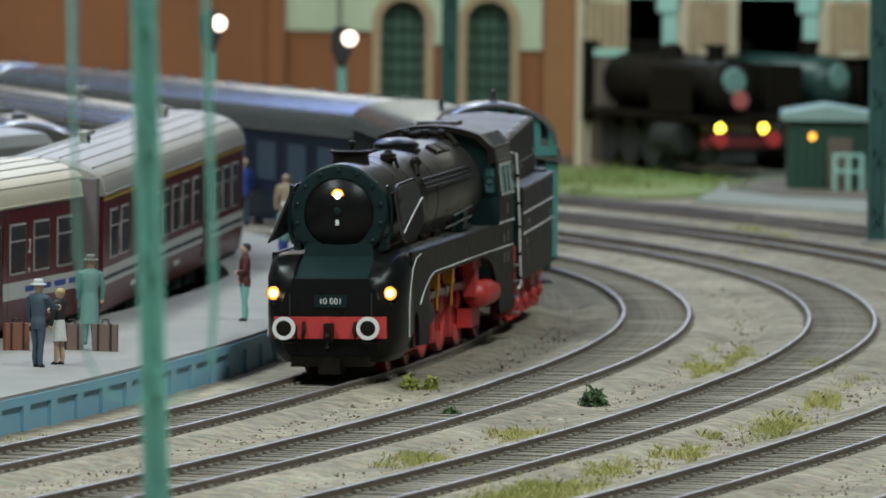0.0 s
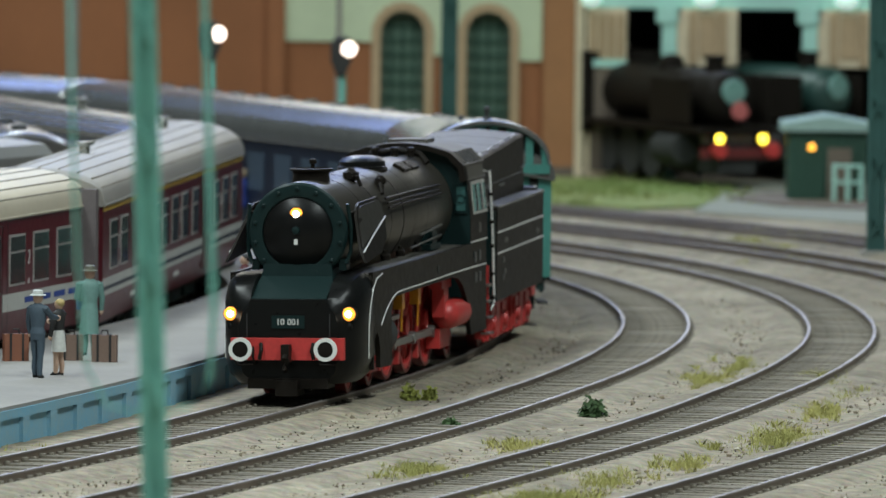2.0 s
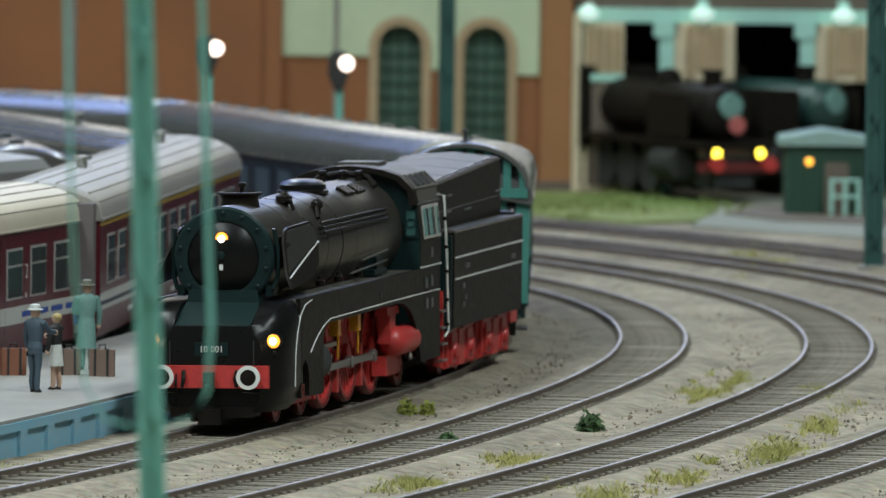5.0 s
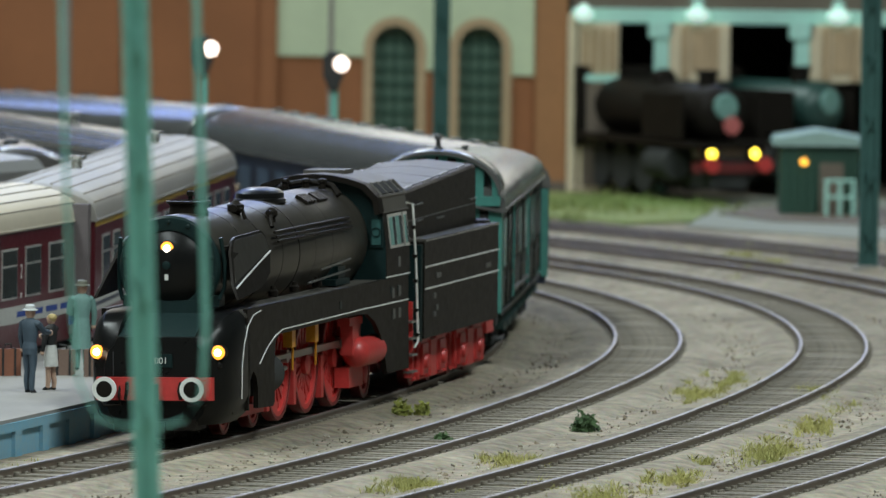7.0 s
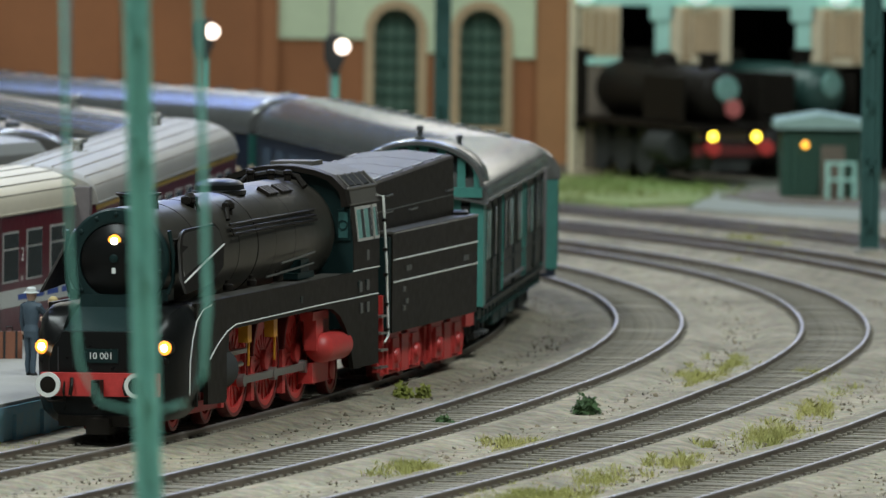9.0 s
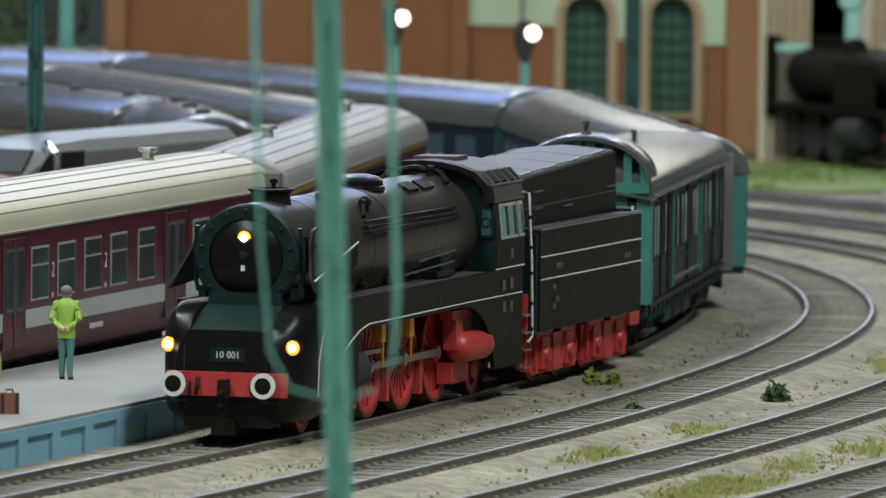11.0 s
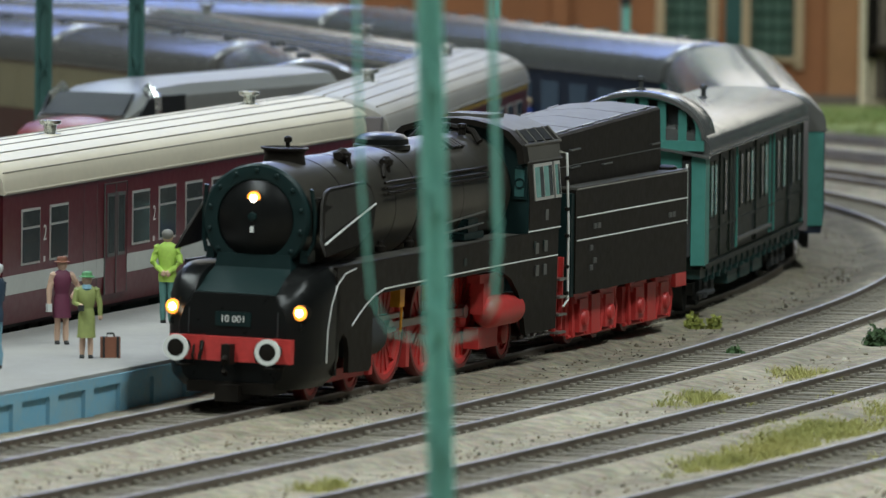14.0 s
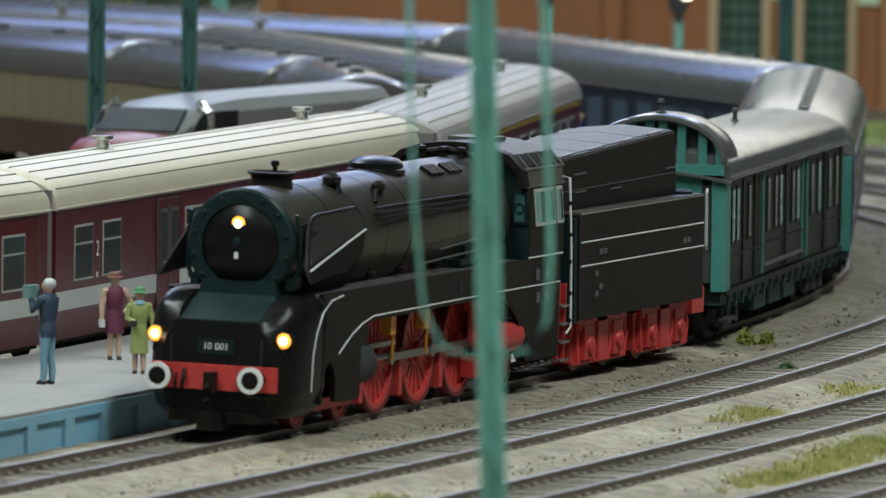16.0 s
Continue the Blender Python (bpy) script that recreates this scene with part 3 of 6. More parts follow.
    bm = loft(bmn(), [[(x, y * a, z * a + (1 - a) * 40) for y, z in rs] + [(x, y * b, z * b + (1 - b) * 40) for y, z in rs[::-1]] for x, a, b in ((FX + 2.6, 1.02, 0.93), (FX - 0.6, 1.03, 0.93))])
    part("roof_visor", bm, BLACK, t, "black arched rim over the cab front", 0.2)
    rf = [(12.6, 51.3), (8.7, 52.7), (4.5, 53.55), (0, 53.85)]
    rr = rf + [(-y, z) for y, z in rf[-2::-1]]
    # roof, hatch and gutters: overhead light painted as paler grey
    part("cab_roof", loft(bmn(), [[(x, y, z) for y, z in rr] + [(x, y, z - 0.6) for y, z in rr[::-1]] for x in (FX + 1, -184)]), GREYTOP, t, "worn grey arched cab roof with painted sheen")
    part("roof_hatch", box(bmn(), -175, -165, -5, 5, 53.2, 54.4), GREYTOP, t, "worn roof hatch with painted sheen", 0.3)
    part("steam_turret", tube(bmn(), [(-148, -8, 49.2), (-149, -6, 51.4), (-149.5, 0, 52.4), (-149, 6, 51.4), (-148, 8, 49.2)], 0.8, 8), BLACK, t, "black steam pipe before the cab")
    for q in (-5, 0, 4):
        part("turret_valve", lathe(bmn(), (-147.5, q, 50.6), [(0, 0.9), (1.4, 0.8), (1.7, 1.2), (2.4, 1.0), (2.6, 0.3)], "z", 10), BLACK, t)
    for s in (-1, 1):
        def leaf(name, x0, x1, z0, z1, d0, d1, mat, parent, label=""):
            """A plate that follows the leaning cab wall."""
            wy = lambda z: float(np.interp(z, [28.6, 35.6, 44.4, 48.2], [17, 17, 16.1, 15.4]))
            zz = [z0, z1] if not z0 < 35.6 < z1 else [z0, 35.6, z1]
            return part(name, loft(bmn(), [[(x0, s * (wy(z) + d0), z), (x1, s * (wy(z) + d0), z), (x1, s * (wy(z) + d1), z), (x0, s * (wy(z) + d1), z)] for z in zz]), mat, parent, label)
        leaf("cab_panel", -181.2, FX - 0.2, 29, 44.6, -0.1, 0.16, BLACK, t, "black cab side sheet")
        # upper wall panel is paler to stand for its reflection
        leaf("cornice_panel", -183, FX - 0.4, 44.7, 48.0, -0.1, 0.22, GREYTOP, t, "worn panel over the windows, paler for painted reflection")
        part("roof_gutter", tube(bmn(), [(FX + 1, s * 15.6, 48.3), (-184, s * 15.6, 48.3)], 0.4, 6), GREYTOP, t, "worn gutter with painted sheen")
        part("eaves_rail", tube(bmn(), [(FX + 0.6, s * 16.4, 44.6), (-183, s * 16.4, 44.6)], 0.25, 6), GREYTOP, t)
        ang = math.atan2(3.0, 3.0)
        sh = part("roof_shoulder", loft(bmn(), [[(x, s * 15.55, 48.4), (x, s * 12.5, 51.45), (x, s * 12.3, 51.2), (x, s * 15.3, 48.1)] for x in (FX + 0.4, -183.6)]), BLACK, t, "black sloping roof shoulder")
        for x in (-163.2, -169.6, -176.0):
            bm = box(bmn(), -2.6, 2.6, -1.6, 1.6, -0.1, 0.3)
            bm.transform(Matrix.Translation((x, s * 14.05, 49.95)) @ Matrix.Rotation(-s * ang, 4, "X"))
            part("roof_light", bm, DULLDARK, sh, "dark roof light")
        for x in (-160, -166.4, -172.8, -179.2, -183.4):
            part("shoulder_rib", tube(bmn(), [(x, s * 15.6, 48.5), (x, s * 12.55, 51.55)], 0.28, 6), GREYTOP, sh)
        for x0, x1 in ((-175.2, -161.4), (-180.8, -176.6)):
            w = leaf("cab_window", x0, x1, 35.9, 44.0, 0.1, 0.42, FRAME, t, "pale framed cab window")
            m = (x0 + x1) / 2
            for a, b in (((x0 + 0.6), m - 0.3), (m + 0.3, x1 - 0.6)) if x1 - x0 > 8 else ((x0 + 0.5, x1 - 0.5),):
                # each pane is split: dark glass, then a reflection painted in teal
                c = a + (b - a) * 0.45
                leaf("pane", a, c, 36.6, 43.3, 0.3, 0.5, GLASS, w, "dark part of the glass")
                leaf("pane", c, b, 36.6, 43.3, 0.3, 0.5, TEALSHEEN, w, "pane part with a teal reflection painted on")
        fw = part("front_window", box(bmn(), FX - 0.2, FX + 0.5, s * 14.9 - 1.7, s * 14.9 + 1.5, 36.4, 43.6), DGREEN, t, "tall cab front window", 0.3)
        part("pane", box(bmn(), FX + 0.4, FX + 0.65, s * 14.9 - 1.2, s * 14.9 + 1.0, 37.0, 43.0), DGLASS, fw)
        part("wiper_disc", lathe(bmn(), (FX + 0.6, s * 14.8, 40), [(0, 1.15), (0.25, 1.15), (0.25, 0.9), (0, 0.9)], "x", 20), DGREEN, fw)
        for x, z in ((-170.5, 32.4), (-170.5, 25.4), (-164.6, 20.2), (-170.5, 20.2), (-164, 25.2)):
            part("builder_plate", box(bmn(), x - 1.1, x + 1.1, s * 17.05, s * 17.3, z - 1.2, z + 1.2), FRAMEDARK, t, "small grey plate", 0.1)
        part("cab_lining", tube(bmn(), [(FX, s * 17.2, 29.2), (-181, s * 17.2, 29.2)], 0.18, 6), WHITE, t)
        rail = part("cab_handrail", tube(bmn(), [(-181.4, s * 16.4, 46), (-183, s * 17.6, 45.6), (-184.5, s * 18, 30), (-186, s * 18, 12.5), (-184.6, s * 17.4, 11)], 0.3, 8), WHITE, t, "bright long handrail")
        for z in (40, 33, 27, 20, 14):
            part("rail_knob", lathe(bmn(), (-184.4 - (30 - z) * 0.08, s * 17.7, z), [(-0.5, 0.3), (-0.3, 0.6), (0.3, 0.6), (0.5, 0.3)], "z", 8), BLACK, rail)
        lad = part("cab_ladder", box(bmn(), -182.0, -181.2, s * 15.6, s * 16.6, 4.5, 22), RED, t, "red cab steps")
        part("ladder_side", box(bmn(), -186.8, -186.0, s * 15.6, s * 16.6, 4.5, 22), RED, lad)
        part("ladder_back", box(bmn(), -186.2, -181.8, s * 15.0, s * 15.5, 5.5, 22), RED, lad)
        for z in (5, 9, 13, 17):
            part("rung", box(bmn(), -187, -181, s * 15.4, s * 17.6, z, z + 0.5), STEEL, lad)
    bm = box(bmn(), -180.5, -158, -15, 15, 22, 28.5)
    part("cab_floor", bm, DARK, t)
    # frames, cylinders and gear
    bm = box(bmn(), -176, -20, -6.4, 6.4, 4, 22)
    part("main_frame", bm, DARK, t, "dark main frame")
    for s in (-1, 1):
        part("frame_plate", box(bmn(), -172, -58, s * 6.4, s * 7.2, 7, 19), RED, t, "red frame plate")
        bm = lathe(bmn(), (-62, s * 11.4, 12.2), [(0, 4.6), (13, 4.6)], "x", 24)
        box(bm, -61, -50, s * 8, s * 14, 14, 20)
        part("cylinder", bm, DARK, t, "dark steam cylinder", 0.3)
        part("piston_rod", tube(bmn(), [(-62, s * 11.6, 12.2), (-80, s * 11.6, 12.2)], 0.6, 8), STEEL, t)
        part("slide_bar", box(bmn(), -84, -61, s * 10.8, s * 12.4, 14.6, 15.6), STEEL, t)
        for x in (-74, -96):
            part("oil_box", box(bmn(), x - 1.6, x + 1.6, s * 13, s * 15.2, 17.4, 21.6), BRASS, t, "orange brass oil box", 0.3)
            part("oil_pipe", tube(bmn(), [(x - 2, s * 14.4, 18), (x - 2.4, s * 14.2, 12)], 0.3, 6), BRASS, t)
        cap = part("air_reservoir", lathe(bmn(), (-158, s * 14.2, 12.4), [(0, 0.1), (0.4, 1.6), (1.4, 2.9), (3, 3.5), (20, 3.5), (21.8, 2.9), (22.9, 1.6), (23.2, 0.1)], "x", 28), RED, t, "glossy red air reservoir")
        bm = box(bmn(), -140, -134, s * 11.5, s * 14.5, 12, 20)
        box(bm, -144, -131, s * 11.5, s * 14.5, 19, 21)
        box(bm, -150, -136, s * 9.5, s * 13, 4.2, 9)
        part("tank_bracket", bm, RED, t, "red bracket", 0.5)
        for x in (-68, -93.5, -120):
            part("brake_block", box(bmn(), x - 1.2, x + 1.2, s * 8, s * 10.5, 3, 13), RED, t, "", 0.4)
        for x in (-30, -56.5):
            WHEELS.append((spoked_wheel(t, x, s * 8.6, 5.9, 9, "leading_wheel"), 5.9))
        for x in (-80.5, -107, -133.5):
            DRIVERS.append((spoked_wheel(t, x, s * 8.6, 11.5, 16), 11.5))
        WHEELS.append((spoked_wheel(t, -164, s * 8.6, 5.9, 9, "trailing_wheel"), 5.9))
        bm = box(bmn(), -62, -22, s * 10, s * 11, 3.4, 5.8)
        part("bogie_frame", bm, RED, t, "red bogie frame", 0.3)
        rod = part("coupling_rod", box(bmn(), -134.8, -79.2, -0.5, 0.5, -0.8, 0.8), STEEL, t, "steel coupling rod", 0.2)
        for x in (-80.5, -107, -133.5):
            part("rod_bearing", lathe(bmn(), (x, -0.8, 0), [(0, 1.5), (1.6, 1.5)], "y", 16), STEEL, rod)
        RODS.append((rod, s * 11.0))
    return t


def build_tender():
    t = thing("tender", "black coal tender with pale lining and red bogies", "tender")
    L = 97.0
    part("tank", box(bmn(), -L, -5, -16.6, 16.6, 12.6, 36.2), BLACK, t, "black tender tank", 0.8)
    part("tank_front", box(bmn(), -5.2, -2.8, -16.2, 16.2, 12.0, 35.4), DGREEN, t, "dark green tender front plate", 0.4)
    # ledge and lids: worn grey with sheen from above in the colour
    part("tank_ledge", box(bmn(), -L + 0.4, -5, -16.8, 16.8, 36.0, 36.7), GREYTOP, t, "worn grey tank ledge with painted sheen", 0.25)
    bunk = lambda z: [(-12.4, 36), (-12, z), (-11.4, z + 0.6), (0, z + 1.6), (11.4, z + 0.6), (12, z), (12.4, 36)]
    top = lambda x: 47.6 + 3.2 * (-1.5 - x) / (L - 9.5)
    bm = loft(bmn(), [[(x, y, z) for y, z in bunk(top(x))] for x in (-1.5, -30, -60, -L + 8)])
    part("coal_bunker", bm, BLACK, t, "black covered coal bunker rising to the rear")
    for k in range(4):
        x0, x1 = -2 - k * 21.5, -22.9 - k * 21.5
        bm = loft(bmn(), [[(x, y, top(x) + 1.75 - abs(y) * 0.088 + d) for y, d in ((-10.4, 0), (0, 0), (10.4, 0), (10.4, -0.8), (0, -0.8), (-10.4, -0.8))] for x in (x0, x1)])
        lid = part("bunker_lid", bm, GREYTOP, t, "worn grey bunker cover with painted sheen", 0.15)
        for q in (-1, 1):
            part("lid_hinge", tube(bmn(), [(x0 - 6, q * 10.6, top(x0) + 0.9), (x0 - 15, q * 10.6, top(x0 - 9) + 1.0)], 0.35, 6), STEEL, lid)
    for s in (-1, 1):
        for z in (29.9, 24.6):
            part("tank_lining", tube(bmn(), [(-6, s * 16.7, z), (-L + 0.3, s * 16.7, z)], 0.2, 6), WHITE, t, "pale lining")
        part("tank_rim", tube(bmn(), [(-6, s * 16.6, 36.3), (-L + 0.3, s * 16.6, 36.3)], 0.25, 6), FRAME, t)
        for x, z in ((-20, 27.3), (-23, 27.3), (-85, 26.6), (-82, 26.6), (-17, 22.5), (-20, 19.5), (-17, 18)):
            part("tank_fitting", box(bmn(), x - 1.1, x + 1.1, s * 16.5, s * 16.95, z - 0.6, z + 0.6), FRAMEDARK, t, "", 0.15)
        for x, z in ((-14, 44.6), (-14, 40.6), (-40, 40.2), (-80, 43)):
            part("grab_rail", tube(bmn(), [(x, s * 12.0, z), (x, s * 12.7, z), (x - 7, s * 12.7, z + 0.1), (x - 7, s * 12.0, z + 0.1)], 0.25, 6), FRAMEDARK, t, "small grey grab rail")
        part("bunker_seam", tube(bmn(), [(-4, s * 12.35, 41), (-L + 9, s * 12.35, 41.8)], 0.14, 6), FRAMEDARK, t)
        for b in (-33, -79):
            fr = part("tender_bogie", box(bmn(), b - 20.5, b + 20.5, s * 10.2, s * 12.2, 2.6, 11), RED, t, "red bogie frame", 0.5)
            for k in (-10.5, 10.5):
                part("axle_box", box(bmn(), b + k - 3.4, b + k + 3.4, s * 11.5, s * 13.6, 3.0, 10.5), RED, fr, "", 0.7)
                part("spring", box(bmn(), b + k - 5.5, b + k + 5.5, s * 11.8, s * 13.0, 9.6, 11.6), RED, fr, "", 0.5)
            part("bolster", box(bmn(), b - 3.5, b + 3.5, s * 11.5, s * 13.4, 2.2, 11.0), RED, fr, "", 0.6)
            for k in (-16.5, -5, 5, 16.5):
                part("brake_hanger", tube(bmn(), [(b + k, s * 12.2, 11.5), (b + k + (1.2 if k > 0 else -1.2), s * 12.8, 7), (b + k, s * 12.6, 2.2)], 0.7, 6), RED, fr)
                part("brake_shoe", box(bmn(), b + k - 1.3, b + k + 1.3, s * 10.8, s * 12.6, 3.4, 7.4), RED, fr, "", 0.4)
            for k in (-10.5, 10.5):
                part("spring_leaf", loft(bmn(), [[(b + k + a, s * y, 12.2 - abs(a) * 0.16 + d) for y, d in ((12, 0), (13.2, 0), (13.2, 1.3), (12, 1.3))] for a in (-7, -3.5, 0, 3.5, 7)]), RED, fr)
                part("axle_cap", lathe(bmn(), (b + k, s * 13.5, 6.2), [(0, 2.1), (s * 0.9, 1.8), (s * 1.2, 0.6)], "y", 14), RED, fr)
            part("tie_bar", tube(bmn(), [(b - 19, s * 12.2, 2.2), (b + 19, s * 12.2, 2.2)], 0.45, 6), RED, fr)
            for k in (-10.5, 10.5):
                WHEELS_T.append((spoked_wheel(t, b + k, s * 8.6, 5.7, 9, "tender_wheel"), 5.7))
        part("tail_buffer", lathe(bmn(), (-L - 3, s * 10.06, 12.1), [(0, 1.2), (-7, 1.2), (-7.2, 2.6), (-8, 2.5)], "x", 20), DARK, t)
    part("rear_beam", box(bmn(), -L - 12, -L - 3, -13.2, 13.2, 8.6, 14.6), RED, t, "red rear buffer beam", 0.4)
    part("tender_frame", box(bmn(), -L - 3, 4, -9, 9, 8, 13), DARK, t)
    part("filler_lid", lathe(bmn(), (-L + 6, 12, 36.5), [(0, 3.6), (0.8, 3.6), (1.2, 2.8)], "z", 24), BLACK, t)
    return t


WHEELS_T = []
# flat teal colour that stands in for reflections on panes and the depot engine's door
TEALSHEEN = material("teal_painted_reflection", (0.22, 0.42, 0.38), 0.15, 0, 0.2, 120, 0)
DGLASS = material("dim_green_glass", (0.03, 0.09, 0.085), 0.55, 0, 0.2, 120, 0, spec=0.2)
FRAMEDARK = material("dull_grey_fitting", (0.12, 0.12, 0.115), 0.45, 0.2, 0.1, 300, 0)
loco = build_loco()
tender = build_tender()


# ---- coaches ----
def vehicle(s0, n, off, place=along):
    """Pose of a coach of length n with its front end at s0, on two bogies."""
    f = off if callable(off) else (lambda s: off)
    a, b = s0 + 0.14 * n, s0 + 0.86 * n
    x0, y0, _ = place(a, f(a))
    x1, y1, _ = place(b, f(b))
    g = math.atan2(y0 - y1, x0 - x1)
    return at(x0 + 0.14 * n * math.cos(g), y0 + 0.14 * n * math.sin(g), 0, 0, 0, math.degrees(g))


def coach_shell(t, n, w, z0, ze, zr, body, roof, rib=None, ribs=0, power=0.75, over=0.4):
    pr = [(-w / 2 + 0.9, z0), (-w / 2, z0 + 5), (-w / 2, ze), (w / 2, ze), (w / 2, z0 + 5), (w / 2 - 0.9, z0)]
    b = part("body", loft(bmn(), [[(x, y, z) for y, z in pr] for x in (0, -n)]), body, t)
    k = 18
    hw = w / 2 + over

    def ring(x, drop):
        top = [(x, -hw * math.cos(math.pi * i / k), ze + (zr - ze - drop) * max(0.0, math.sin(math.pi * i / k)) ** power) for i in range(k + 1)]
        return top + [(x, hw, ze - 0.7), (x, -hw, ze - 0.7)]
    r = part("roof", loft(bmn(), [ring(0.5, 1.6), ring(-1.5, 0.3), ring(-3, 0), ring(-n + 3, 0), ring(-n + 1.5, 0.3), ring(-n - 0.5, 1.6)]), roof, t)
    if rib:
        for i in range(ribs):
            a = math.pi * (i + 1.2) / (ribs + 1.4)
            y, z = -hw * math.cos(a), ze + (zr - ze) * math.sin(a) ** power
            part("roof_rib", tube(bmn(), [(-2, y, z), (-n + 2, y, z)], 0.2, 6), rib, r)
    for s in (-1, 1):
        part("gutter", tube(bmn(), [(0.4, s * hw, ze - 0.3), (-n - 0.4, s * hw, ze - 0.3)], 0.35, 6), roof, t)
    return b, r


def bogies(t, n, mat, r=5.3):
    for b in (-0.14 * n, -0.86 * n):
        bg = part("bogie", box(bmn(), b - 17, b + 17, -10, 10, 5.4, 8), mat, t, "dark bogie", 0.4)
        for s in (-1, 1):
            part("side_frame", box(bmn(), b - 18, b + 18, s * 11, s * 12.6, 4.2, 7.2), mat, bg, "", 0.5)
            for k in (-11, 11):
                part("axle_box", box(bmn(), b + k - 2.4, b + k + 2.4, s * 12, s * 13.6, 2.8, 7.6), mat, bg, "", 0.5)
                part("wheel", lathe(bmn(), (b + k, s * 8.6, r), [(-1.2, r - 1.2), (-1.2, r), (1.2, r), (1.2, r - 1.2), (0, 2)], "y", 24), DARK, bg)
            part("bolster_spring", box(bmn(), b - 3, b + 3, s * 12, s * 13.5, 2.6, 8.4), mat, bg, "", 0.5)


def window(t, x, z0, z1, w, side, y, split=True, mat=None, bar=0.66):
    """A framed window with its panes, on one side of a coach."""
    f = part("window", box(bmn(), x - w / 2, x + w / 2, side * y - 0.15, side * y + 0.22, z0, z1), mat or FRAME, t, "grey framed window", 0.12)
    zb = z0 + (z1 - z0) * bar
    e = 0.55
    if split:
        cells = [(x - w / 2 + e, x + w / 2 - e, z0 + e, zb - e / 2), (x - w / 2 + e, x - e / 4, zb + e / 2, z1 - e), (x + e / 4, x + w / 2 - e, zb + e / 2, z1 - e)]
    else:
        cells = [(x - w / 2 + e, x + w / 2 - e, z0 + e, z1 - e)]
    for a, b, c, d in cells:
        part("pane", box(bmn(), a, b, side * y + 0.1, side * y + 0.34, c, d), GLASS, f)


BAR2 = material("printed_pale_mark", (0.6, 0.58, 0.55), 0.5, 0, 0.05, 300, 0)
BELLOWS = material("grey_brown_bellows", (0.17, 0.145, 0.145), 0.8, 0, 0.1, 300, 0.1)
ROOFLINE = material("dark_roof_seam", (0.25, 0.22, 0.17), 0.7, 0, 0.1, 300, 0)
CHROME = material("bright_metal_vent", (0.6, 0.62, 0.6), 0.25, 0.9, 0.05, 300, 0)


def red_coach(s0, roof, first, label):
    n, w = 301.0, 33.0
    t = thing("railcar_coach", label, "railcar coach", vehicle(s0, n, RED_LINE), "maroon railcar set beside the platform")
    y = w / 2
    coach_shell(t, n, w, 7.5, 37.2, 46, MAROON, roof, ROOFLINE, 9)
    side = 1
    part("stripe", box(bmn(), -n, 0, y - 0.2, y + 0.08, 14.2, 18.4), STRIPE, t, "pale grey waist stripe")
    if first:
        part("class_band", box(bmn(), -n, 0, y - 0.2, y + 0.08, 35.2, 36.9), YELLOW, t, "yellow first class band")
        part("blue_line", box(bmn(), -n, 0, y, y + 0.12, 15.4, 16.4), NAVY, t)
    # positions along the side from the near end, doors and windows
    xs = [20, 41, 104, 125, 146.5, 168, 191, 238, 259, 280]
    for x in xs:
        window(t, -x, 20.2, 32.6, 13.6, side, y)
        if s0 > 900:
            window(t, -x, 20.2, 32.6, 13.6, -side, y)
    for x in (84, 216):
        d = part("door", box(bmn(), -x - 8.5, -x + 8.5, y - 0.2, y + 0.2, 10, 35.2), MAROON, t, "maroon folding double door")
        for k in (-4, 4):
            dw = part("door_window", box(bmn(), -x + k - 2.8, -x + k + 2.8, y + 0.1, y + 0.42, 18.5, 33), FRAMEDARK, d, "", 0.3)
            part("pane", box(bmn(), -x + k - 2.2, -x + k + 2.2, y + 0.35, y + 0.5, 19.3, 32.2), GLASS, dw)
        part("door_seam", box(bmn(), -x - 0.25, -x + 0.25, y + 0.1, y + 0.4, 10, 35), FRAMEDARK, d)
        part("door_frame", tube(bmn(), [(-x - 8.5, y + 0.2, 10), (-x - 8.5, y + 0.2, 35.2), (-x + 8.5, y + 0.2, 35.2), (-x + 8.5, y + 0.2, 10)], 0.22, 6), FRAMEDARK, d)
    for x in (30.5, 114.5, 157.2, 248.5):
        text_mesh("2", 5.0, BAR2, "class_number", t, at(-x, y + 0.15, 26.5, 90, 0, 180))
        part("small_mark", box(bmn(), -x - 0.6, -x + 0.6, y, y + 0.1, 20.2, 21.4), BAR2, t)
    for k in range(4 if s0 == 378 else 0):
        part("blue_dash", box(bmn(), -250 - k * 13 - 5, -250 - k * 13 + 5, y, y + 0.14, 15.6, 17.0), NAVYMARK, t, "small blue dash on the stripe")
    part("stripe_line", box(bmn(), -n, 0, y - 0.2, y + 0.06, 36.3, 36.7), STRIPE, t)
    for x in (60, 70, 230, 295):
        part("panel_seam", box(bmn(), -x - 0.12, -x + 0.12, y, y + 0.08, 9, 36), FRAMEDARK, t)
    for x in (150, 60):
        part("lettering_bar", box(bmn(), -x - 5.5, -x + 5.5, y, y + 0.1, 11.2, 12.4), BAR2, t)
    for k, x in enumerate((85, 247)):
        v = part("roof_vent", lathe(bmn(), (-x, 0.5, 45.4), [(0, 2.6), (0.6, 2.6), (0.8, 1.4), (2.4, 1.5), (2.8, 2.5), (3.6, 2.6), (3.7, 0.2)], "z", 16), CHROME, t, "bright metal roof vent")
    bogies(t, n, DARK)
    for x in (80, 110, 140, 175, 205):
        part("underframe_box", box(bmn(), -x - 11, -x + 11, -13, 13.5, 3.4, 7.6), UNDERTEAL, t, "dark equipment box under floor", 0.5)
    for x0 in (0.4, -n - 5.6):
        part("gangway", box(bmn(), x0, x0 + 5.2, -15, 15.4, 9, 41), BELLOWS, t, "grey gangway bellows", 0.8)
